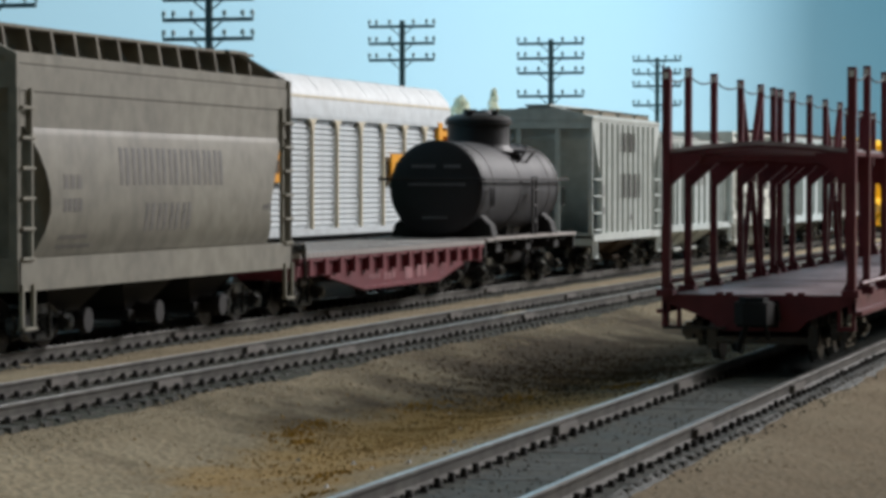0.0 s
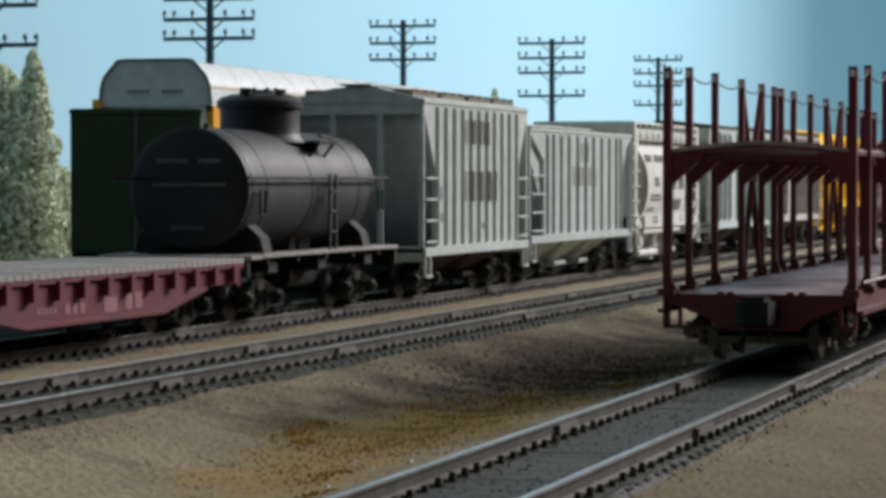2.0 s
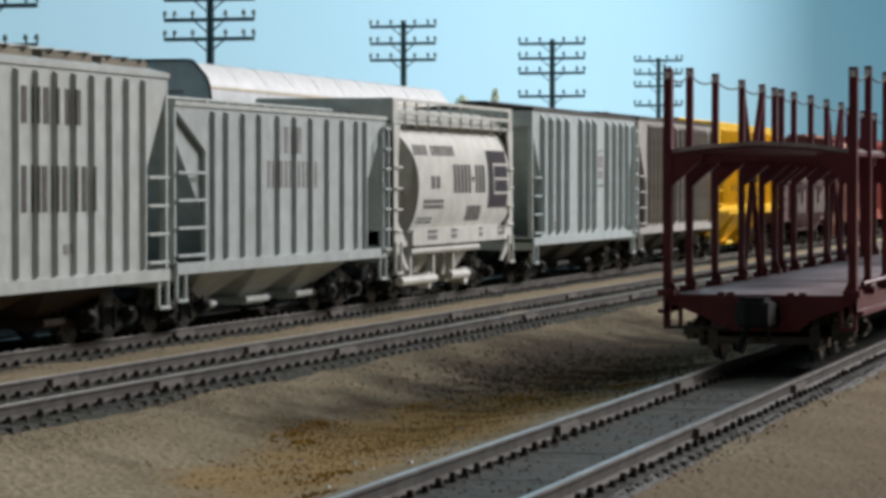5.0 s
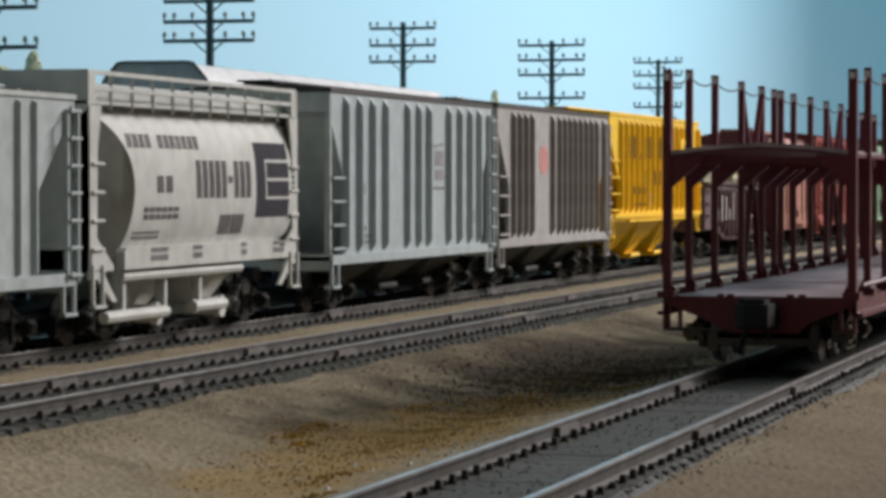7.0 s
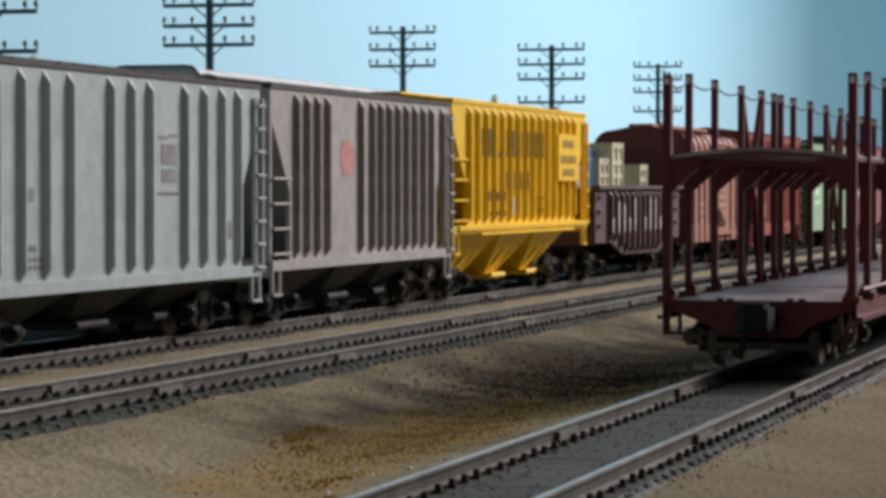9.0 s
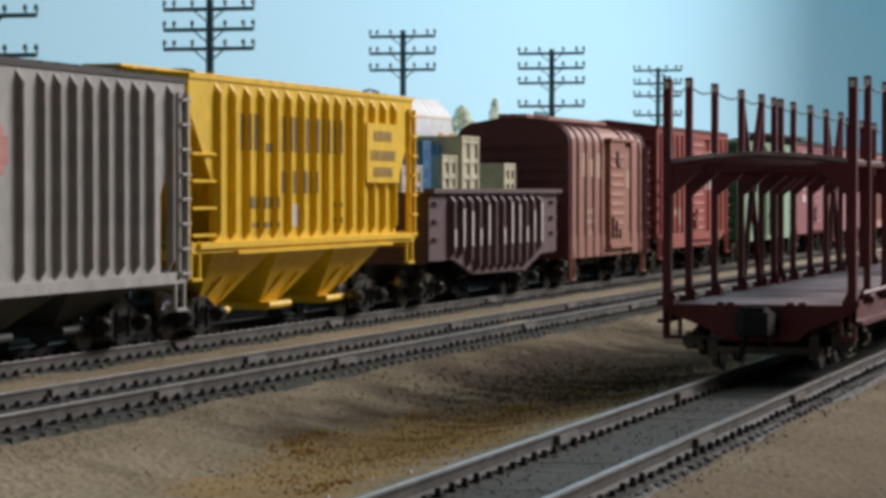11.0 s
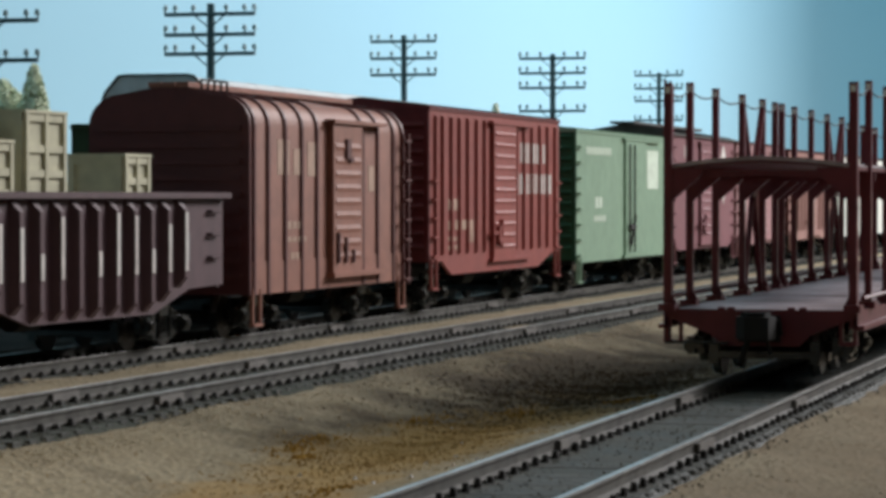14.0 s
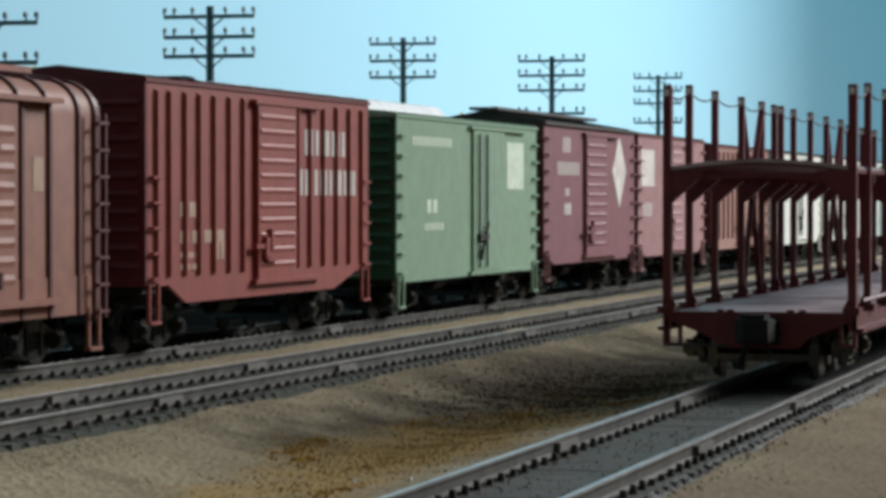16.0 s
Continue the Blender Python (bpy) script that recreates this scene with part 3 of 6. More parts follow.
# ---- covered hoppers with a smooth rounded body ----


def barrel_hopper(label, q, L, prof, zs0, zs1, paint, low, roof, a0=1.0, w=3.1, walk_z=4.8, walk_y=0.75, creases=(), railing=False, bays=3, sign=None, end=None, inset=1.9, frame_top=4.3, pipes=False, bracket=0.36, rail_h=0.42, a1=None, ridge=0.3, cut_ends=None, sill_span=None):
    a1 = a1 or a0
    car = rolling("covered_hopper_car", label, "freight car", q)
    end = end or paint
    bm = B()
    pts = [(-y, z) for y, z in prof] + [(y, z) for y, z in reversed(prof)]
    prism(bm, pts, a0, L - a1)
    if cut_ends:
        bm.verts.ensure_lookup_table()
        zs = [r[0] for r in cut_ends]
        for v in bm.verts:
            near = v.co.x < L / 2
            x = float(np.interp(v.co.z, zs, [r[1 if near else -1] for r in cut_ends]))
            v.co.x = x if near else L - x
    part("body_shell", bm, paint, car, smooth=True)
    # upper side plate that runs the whole length
    top = prof[-1][1]
    for z0, z1, yy in creases:
        for s in (-1, 1):
            bm = B()
            y0, y1 = sorted((s * yy, s * (yy - 0.1)))
            box(bm, 0.05, L - 0.05, y0, y1, z0, z1)
            part("side_plate", bm, paint, car, bevel=0.02)
    bm = B()
    for s in (-1, 1):
        bm = B()
        y0, y1 = sorted((s * w / 2, s * (w / 2 - 0.16)))
        sa, sb = sill_span or (0.02, L - 0.02)
        prism(bm, [(sa, zs0), (sa, zs1 - 0.06), (sa + 0.1, zs1), (sb - 0.1, zs1), (sb, zs1 - 0.06), (sb, zs0)], y0, y1, "y")
        part("side_sill", bm, paint, car, bevel=0.02)
    for x0, x1, d in ((0.0, 0.1, 1), (L - 0.1, L, -1)):
        bm = B()
        for y in (-w / 2 + 0.08, -0.6, 0.6, w / 2 - 0.08):
            box(bm, x0, x1, y - 0.07, y + 0.07, zs1, frame_top - 0.5)
        box(bm, x0, x1, -w / 2, w / 2, zs0, zs1)
        prism(bm, [(-w / 2 + 0.02, frame_top - 0.5), (w / 2 - 0.02, frame_top - 0.5), (w / 2 - 0.02, frame_top), (walk_y, walk_z - 0.12), (-walk_y, walk_z - 0.12), (-w / 2 + 0.02, frame_top)], x0, x1)
        xa, xb = (0.12, a0 + 1.3) if d > 0 else (L - 0.12, L - a0 - 1.3)
        lo = [bm.verts.new((xa, y, frame_top - 0.5)) for y in (-1.35, 1.35)] + [bm.verts.new((xb, y, zs0 + 0.1)) for y in (1.35, -1.35)]
        bm.faces.new(lo)
        part("end_frame", bm, end, car)
    bm = B()
    prism(bm, [(-prof[-1][0], top - 0.05), (prof[-1][0], top - 0.05), (prof[-1][0], top + 0.02), (0.35, walk_z - ridge), (-0.35, walk_z - ridge), (-prof[-1][0], top + 0.02)], -0.02, L + 0.02)
    part("roof", bm, roof, car, bevel=0.02)
    bm = B()
    for s in (-1, 1):
        y0, y1 = sorted((s * walk_y, s * (walk_y - 0.45)))
        box(bm, 0.0, L, y0, y1, walk_z, walk_z + 0.05)
        k = 0
        while 0.2 + k * 0.95 < L and not railing:
            x = 0.2 + k * 0.95
            prism(bm, [(s * (walk_y - 0.42), walk_z), (s * walk_y, walk_z), (s * (walk_y + 0.06), walk_z - bracket), (s * (walk_y - 0.05), walk_z - bracket - 0.14)], x, x + 0.07)
            k += 1
        if railing:
            for z in (walk_z + rail_h, walk_z + rail_h * 0.5):
                beam(bm, (0.02, s * walk_y, z), (L - 0.02, s * walk_y, z), 0.05, 0.07)
            for x in (0.02, L - 0.06):
                box(bm, x, x + 0.04, min(0, s * walk_y), max(0, s * walk_y), walk_z + rail_h - 0.04, walk_z + rail_h + 0.04)
            for k in range(12):
                x = 0.1 + (L - 0.2) * k / 11
                rod(bm, (x, s * walk_y, walk_z - 0.1), (x, s * walk_y, walk_z + rail_h), 0.03, 5)
    part("roof_walk", bm, roof, car)
    for k in range(5):
        bm = B()
        x = L * (k + 0.5) / 5
        rod(bm, (x, 0, walk_z - 0.35), (x, 0, walk_z + 0.06), 0.36, 12)
        part("hatch", bm, roof, car)
    span = (L - 2 * a0 - 1.0) / bays
    for b in range(bays):
        x0 = a0 + 0.5 + b * span
        x1, xm = x0 + span, x0 + span / 2
        bm = B()
        tv = [bm.verts.new(p) for p in ((x0, -1.25, zs0 + 0.2), (x1, -1.25, zs0 + 0.2), (x1, 1.25, zs0 + 0.2), (x0, 1.25, zs0 + 0.2))]
        bv = [bm.verts.new(p) for p in ((xm - 0.4, -0.85, 0.45), (xm + 0.4, -0.85, 0.45), (xm + 0.4, 0.85, 0.45), (xm - 0.4, 0.85, 0.45))]
        for i in range(4):
            bm.faces.new((tv[i], tv[(i + 1) % 4], bv[(i + 1) % 4], bv[i]))
        bm.faces.new(tv)
        bm.faces.new(bv[::-1])
        bay = part("hopper_bay", bm, low, car)
        bm = B()
        rod(bm, (xm, -1.25, 0.42), (xm, 1.25, 0.42), 0.16, 10)
        rod(bm, (xm, -1.32, 0.42), (xm, -1.2, 0.42), 0.2, 10)
        box(bm, xm - 0.5, xm + 0.5, -0.95, 0.95, 0.3, 0.46)
        part("outlet_gate", bm, low, bay)
    if pipes:
        bm = B()
        rod(bm, (a0 + 0.1, -1.4, zs0 - 0.12), (L - a0 - 1.4, -1.4, zs0 - 0.12), 0.09, 8)
        rod(bm, (a0 - 0.6, -1.4, 0.46), (a0 + 2.2, -1.4, 0.46), 0.1, 8)
        rod(bm, (a0 + 3.6, -1.35, 0.48), (a0 + 5.2, -1.35, 0.48), 0.11, 8)
        for x in (a0 + 0.3, a0 + 2.2, a0 + 3.9):
            box(bm, x, x + 0.12, -1.38, -1.2, 0.4, zs0)
        part("pipe", bm, low, car)
    lad = ladder_mesh("ladder", 0.46, zs1 - 0.1, frame_top - 0.5, 0.45, end, not sill_span, 0.03)
    put_ladder(lad, car, (0.1, -w / 2 + 0.06, 0))
    put_ladder(lad, car, (L - 0.5, -w / 2 + 0.06, 0))
    stp = step_mesh(end)
    for x in (0.1, L - 0.5):
        part("stirrup_step", stp, None, car, at=(x, -w / 2 + 0.02, zs0 - 1.0))
    running_gear(car, L, inset, sill=False)
    if sign:
        sign(car, w)
    return car


# ---- box cars ----


def box_car(label, q, L, ze, zb, paint, end, roof, ribs=(), door=None, w=3.1, sill=None, flat_roof=0.22, ladders=True, sign=None, walk_roof=False, roof_over=0.03, name="box_car", turning=True, rolls=True, door_kind="ribbed", rib_deep=0.07, ladder_side="full", end_ribs=True):
    car = rolling(name, label, "freight car", q) if rolls else thing(name, label, "freight car", q, 0, 0)
    for s in (-1, 1):
        bm = B()
        y0, y1 = sorted((s * w / 2, s * (w / 2 - 0.1)))
        box(bm, 0.08, L - 0.08, y0, y1, zb, ze)
        part("body_side", bm, paint, car)
    bm = B()
    box(bm, 0.1, L - 0.1, -w / 2 + 0.1, w / 2 - 0.1, zb - 0.12, zb)
    part("floor", bm, M["under"], car)
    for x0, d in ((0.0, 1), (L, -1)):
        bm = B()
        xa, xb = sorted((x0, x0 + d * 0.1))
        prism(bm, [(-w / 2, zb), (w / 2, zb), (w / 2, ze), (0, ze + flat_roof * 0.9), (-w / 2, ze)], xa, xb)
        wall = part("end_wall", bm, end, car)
        rb = B()
        prism(rb, [(x0 - d * 0.07, 0.08), (x0, 0.0), (x0, 0.16)], -w / 2 + 0.12, w / 2 - 0.12, "y")
        me = mesh("end_rib", rb, end)
        z = zb + 0.25
        while z < ze - 0.2 and end_ribs:
            part("end_rib", me, None, wall, at=(0, 0, z))
            z += 0.3
    bm = B()
    prism(bm, [(-w / 2 - roof_over, ze - 0.02), (w / 2 + roof_over, ze - 0.02), (w / 2 + roof_over, ze + 0.05), (0, ze + flat_roof), (-w / 2 - roof_over, ze + 0.05)], -0.03, L + 0.03)
    top = part("roof", bm, roof, car)
    bm = B()
    prism(bm, [(-w / 2, ze + 0.05), (0, ze + flat_roof), (w / 2, ze + 0.05), (w / 2, ze + 0.09), (0, ze + flat_roof + 0.05), (-w / 2, ze + 0.09)], 0, 0.08)
    seam = mesh("roof_seam", bm, roof)
    for k in range(int(L / 0.9) + 1):
        part("roof_seam", seam, None, top, at=(0.9 * k, 0, 0))
    if walk_roof:
        bm = B()
        box(bm, -0.15, L + 0.15, -0.12, 0.12, ze + flat_roof + 0.05, ze + flat_roof + 0.13)
        plank = mesh("roof_walk_plank", bm, roof)
        for y in (-0.27, 0, 0.27):
            part("roof_walk_plank", plank, None, car, at=(0, y, 0))
    if ribs:
        ribs_on(car, ribs, w, zb + 0.12, ze - 0.12, paint, 0.13, rib_deep, taper=0.05)
    sill = sill or [(0.3, zb + 0.02), (1.2, zb - 0.22), (L - 1.2, zb - 0.22), (L - 0.3, zb + 0.02)]
    for s in (-1, 1):
        bm = B()
        y0, y1 = sorted((s * w / 2 + 0.006 * s, s * (w / 2 - 0.07)))
        prism(bm, sill, y0, y1, "y")
        part("side_sill", bm, paint, car)
    if door:
        x0, x1 = door[:2]
        bm = B()
        yd = -w / 2
        if door_kind == "ribbed":
            box(bm, x0, x1, yd - 0.10, yd + 0.02, zb - 0.02, ze - 0.22)
            dr = part("door", bm, paint, car)
            rb = B()
            prism(rb, [(yd - 0.10, 0), (yd - 0.12, 0.03), (yd - 0.12, 0.07), (yd - 0.10, 0.1)], x0 + 0.12, x1 - 0.12)
            me = mesh("door_rib", rb, paint)
            z = zb + 0.2
            while z < ze - 0.45:
                part("door_rib", me, None, dr, at=(0, 0, z))
                z += 0.27
        else:
            box(bm, x0, x1, yd - 0.07, yd + 0.02, zb + 0.03, ze - 0.15)
            dr = part("door", bm, paint, car)
        bm = B()
        if door_kind == "ribbed":
            for z0, z1 in ((ze - 0.22, ze - 0.14), (zb - 0.1, zb - 0.02)):
                bm = B()
                box(bm, x0 - 0.2, x1 + 1.6, yd - 0.13, yd + 0.01, z0, z1)
                part("door_track", bm, paint, car)
            for a, b, c, d in ((0.2, 0.4, 0.35, 0.75), (0.3, 0.9, 0.3, 0.4), (-0.35, 0.1, 0.55, 0.63), (0.5, 0.62, 0.5, 0.9)):
                bm = B()
                box(bm, x0 + a, x0 + b, yd - 0.19, yd - 0.1, zb + c, zb + d)
                part("door_latch", bm, paint, dr)
        else:
            for x in (x0 + 0.35, x0 + 1.05):
                rod(bm, (x, yd - 0.12, zb + 0.1), (x, yd - 0.12, ze - 0.25), 0.028, 6)
            box(bm, x0 + 0.3, x0 + 1.1, yd - 0.16, yd - 0.06, zb + 0.75, zb + 0.9)
            beam(bm, (x0 + 0.35, yd - 0.15, zb + 0.3), (x0 + 1.05, yd - 0.15, zb + 1.15), 0.06, 0.06)
            part("locking_bar", bm, M["under"], dr)
            for z0, z1 in ((ze - 0.14, ze - 0.07), (zb - 0.06, zb + 0.02)):
                bm = B()
                box(bm, x0 - 0.3, x1 + 2.2, yd - 0.1, yd + 0.01, z0, z1)
                part("door_track", bm, paint, car)
    if ladders:
        top = ze - 0.3 if ladder_side == "full" else zb + (ze - zb) * 0.55
        lad = ladder_mesh("ladder", 0.42, zb + 0.02, top, 0.42, paint, False, 0.028)
        put_ladder(lad, car, (0.14, -w / 2, 0))
        put_ladder(lad, car, (L - 0.56, -w / 2, 0))
        stp = step_mesh(paint)
        for x in (0.12, L - 0.54):
            part("stirrup_step", stp, None, car, at=(x, -w / 2 + 0.02, zb - 1.05))
    running_gear(car, L, 1.75, turning=turning)
    if sign:
        sign(car, w)
    return car
# ---- the train, from its head backwards ----
P = {}
P["tan"] = surface("weathered_tan_grey", rgb("8b887a"), rgb("66635a"), 0.55, amount=0.5, blotch=22, tall=0.35)
P["tan_roof"] = surface("dusty_roof_grey", rgb("77705f"), rgb("4a4339"), 0.7, amount=0.6)
P["grey1"] = surface("light_grey_paint", rgb("c4ccc9"), rgb("979a92"), 0.5, amount=0.35, tall=0.3)
P["grey2"] = surface("pale_grey_paint", rgb("b8c3c2"), rgb("90958f"), 0.5, amount=0.35, tall=0.3)
P["cream"] = surface("cream_white_paint", rgb("cbcdc6"), rgb("b6b7ae"), 0.6, amount=0.3, tall=0.4, spec=0.25)
P["bluegrey"] = surface("blue_grey_paint", rgb("b2bfc0"), rgb("8f9a9a"), 0.5, amount=0.3, tall=0.3)
P["warmgrey"] = surface("warm_grey_paint", rgb("b0aeaa"), rgb("86827c"), 0.5, amount=0.4, tall=0.3)
# Darker grey for one car's ribs, with their shading put into the colour.
P["shaded_rib"] = surface("shaded_grey_rib", rgb("938d88"), rgb("615b56"), 0.6, amount=0.6, tall=0.3)
P["yellow"] = surface("yellow_paint", rgb("f4c812"), rgb("d8a912"), 0.5, amount=0.3, tall=0.4)
P["darkgrey"] = surface("dark_hopper_grey", rgb("3c3e3a"), rgb("22231f"), 0.65, amount=0.6)
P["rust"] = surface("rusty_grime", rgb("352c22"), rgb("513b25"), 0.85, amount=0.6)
P["maroon"] = surface("maroon_paint", rgb("6f2a33"), rgb("4e2228"), 0.5, amount=0.35)
P["gon"] = surface("brown_gondola_paint", rgb("573d42"), rgb("3b292d"), 0.55, amount=0.4, tall=0.4)
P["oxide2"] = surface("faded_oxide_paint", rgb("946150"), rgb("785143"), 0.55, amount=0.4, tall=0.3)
# Ends turned from the lamp: shade put into a darker oxide, also for trim.
P["oxide_shade_and_trim"] = surface("oxide_shaded_end_and_trim", rgb("5c2a28"), rgb("3d1f1e"), 0.55, amount=0.35)
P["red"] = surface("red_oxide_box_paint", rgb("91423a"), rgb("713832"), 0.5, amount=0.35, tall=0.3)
# Darker red: shade painted into the end walls; the roof shares it.
P["red_shade_and_roof"] = surface("red_shaded_end_and_roof", rgb("6a2727"), rgb("471d1e"), 0.5, amount=0.35)
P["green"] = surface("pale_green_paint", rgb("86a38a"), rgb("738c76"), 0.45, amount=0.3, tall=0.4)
# Darker green: shade painted into the end walls.
P["green_shaded_end"] = surface("dark_green_shaded_end_paint", rgb("2a5a3f"), rgb("1c3d2c"), 0.5, amount=0.35)
P["mauve"] = surface("faded_red_brown_paint", rgb("7e4c53"), rgb("663f45"), 0.55, amount=0.35, tall=0.3)
P["mauve2"] = surface("pinkish_brown_paint", rgb("9c7274"), rgb("835f60"), 0.55, amount=0.35, tall=0.3)
P["brown"] = surface("brown_box_paint", rgb("98716a"), rgb("7c5c55"), 0.55, amount=0.35)
P["roof_dark"] = surface("black_car_cement", rgb("3a3735"), rgb("24211f"), 0.7, amount=0.5)
# Blacker than the tank's side for the ends' shade; dome and seams share it.
P["tank"] = surface("tank_black", rgb("101014"), rgb("1b1b1f"), 0.5, amount=0.5, tall=0.5, spec=0.4)
P["tank_side"] = surface("dusty_tank_black", rgb("18191e"), rgb("313237"), 0.58, amount=0.8, blotch=35, tall=0.6, spec=0.4)
P["ink"] = surface("faded_black_lettering", rgb("4b4a4a"), rgb("77746e"), 0.8, amount=0.6, blotch=60)
P["ink_soft"] = surface("washed_out_lettering", rgb("636261"), rgb("7a756c"), 0.6, amount=0.8, blotch=70)
P["ink2"] = surface("faded_grey_lettering", rgb("7d7e80"), rgb("96938b"), 0.6, amount=0.7, blotch=60)
P["ink_purple"] = surface("brownish_lettering_on_yellow", rgb("7d6a48"), rgb("a08038"), 0.6, amount=0.8, blotch=80)
P["ink_panel"] = surface("faint_brown_lettering_on_yellow", rgb("a88a3c"), rgb("c09a2c"), 0.6, amount=0.8, blotch=80)
P["ink_white"] = surface("white_lettering", rgb("d6d2cc"), rgb("b09c96"), 0.6, amount=0.5, blotch=60)
P["ink_faint"] = surface("faint_pale_lettering", rgb("b79a86"), rgb("9c7060"), 0.6, amount=0.6, blotch=70)
P["mint_white"] = surface("white_lettering_on_green", rgb("cfdccb"), rgb("a9c4a9"), 0.6, amount=0.4)
P["flat_ink"] = surface("dusty_pink_lettering", rgb("9a6a6e"), rgb("7d4a50"), 0.6, amount=0.6)
P["tank_ink"] = surface("dim_tank_lettering", rgb("6a6a6e"), rgb("454548"), 0.6, amount=0.5)
P["logo_dark"] = surface("dark_herald_paint", rgb("3a383f"), rgb("4a474e"), 0.85, amount=0.4, spec=0.1)
P["red_logo"] = surface("faded_red_herald", rgb("c07a72"), rgb("b09a92"), 0.6, amount=0.5)


def marks(*rows, mat="ink", ribs=(), deep=0.12):
    """Plain bars on the near side, each row: x, z, width, height, count."""
    def put(car, w):
        for x, z, wide, high, n in rows:
            bm, p = B(), wide / n
            if n > 1 and high > 0.3:
                box(bm, 0, p * 0.24, -0.005, 0.03, 0, high)
                box(bm, p * 0.48, p * 0.74, -0.005, 0.03, 0, high)
            else:
                box(bm, 0, p * (0.7 if n > 1 else 1.0), -0.005, 0.03, 0, high)
            me = mesh("letter_bar", bm, P[mat])
            for i in range(n):
                part("letter_bar", me, None, car, at=(x + i * p, -w / 2 - 0.004, z))
            bm = B()
            box(bm, -0.036, 0.036, -0.008, 0.02, 0, high)
            me = mesh("letter_bar", bm, P[mat])
            for r in ribs:
                if any(x + i * p - 0.03 < r < x + (i + 0.75) * p + 0.03 for i in range(n)):
                    part("letter_bar", me, None, car, at=(r, -w / 2 - deep, z))
    return put


def laid_marks(prof, *rows, mat="ink"):
    """The same, bent to a rounded side whose outline is prof."""
    ys, zs = zip(*prof)

    def put(car, w):
        for x, z, wide, high, n in rows:
            bm, p = B(), wide / n
            m = max(1, int(high / 0.1))
            lv = [z + high * k / m for k in range(m + 1)]
            yy = [-float(np.interp(v, zs, ys)) - 0.006 for v in lv]
            outline = [(y, v) for y, v in zip(yy, lv)] + [(y + 0.03, v) for y, v in zip(yy[::-1], lv[::-1])]
            if high > 0.3:
                prism(bm, outline, 0, p * 0.24)
                prism(bm, outline, p * 0.46, p * 0.70)
            else:
                prism(bm, outline, 0, p * 0.66)
            me = mesh("letter_bar", bm, P[mat])
            for i in range(n):
                part("letter_bar", me, None, car, at=(x + i * p, 0, 0))
    return put


def both(*puts):
    def put(car, w):
        for p in puts:
            p(car, w)
    return put


def diamond(x, z, a, b, y):
    bm = B()
    prism(bm, [(x - a, z), (x, z + b), (x + a, z), (x, z - b)], y, y + 0.03, "y")
    return bm


def roof_brace(car, w):
    bm = B()
    for s in (-1, 1):
        beam(bm, (12.1, s * 0.75, 5.0), (12.85, s * 1.42, 4.5), 0.09, 0.06)
    box(bm, 11.3, 12.3, -0.85, 0.85, 4.99, 5.05)
    part("end_platform", bm, P["tan_roof"], car)


# a weathered centre-flow hopper
prof1 = [(1.30, 1.40), (1.42, 1.60), (1.50, 1.85), (1.54, 2.15), (1.55, 2.45), (1.54, 2.75), (1.52, 3.05), (1.49, 3.30), (1.465, 3.44), (1.36, 3.60), (1.34, 4.45)]
barrel_hopper("weathered tan-grey covered hopper with rounded sides", 40.1, 12.9, prof1, 0.98, 1.46, P["tan"], M["under"], P["tan_roof"], a0=1.2,
              walk_z=4.98, walk_y=0.78, creases=((3.43, 3.95, 1.475), (3.965, 4.36, 1.49), (4.375, 4.54, 1.475)), frame_top=4.5, cut_ends=((1.4, 0.85), (1.8, 1.1), (2.2, 1.28), (2.6, 1.2), (3.0, 0.9), (3.44, 0.4)), end=P["tan"],
              sign=both(laid_marks(prof1, (4.1, 2.56, 5.05, 0.60, 9), (5.25, 1.80, 2.3, 0.46, 4), mat="ink_soft"), laid_marks(prof1, (1.75, 2.5, 0.8, 0.22, 3), (1.75, 2.15, 0.8, 0.2, 4), (1.7, 1.72, 1.2, 0.07, 9), (1.7, 1.58, 1.4, 0.06, 10), (11.2, 2.1, 0.5, 0.1, 4), mat="ink_soft"), roof_brace))


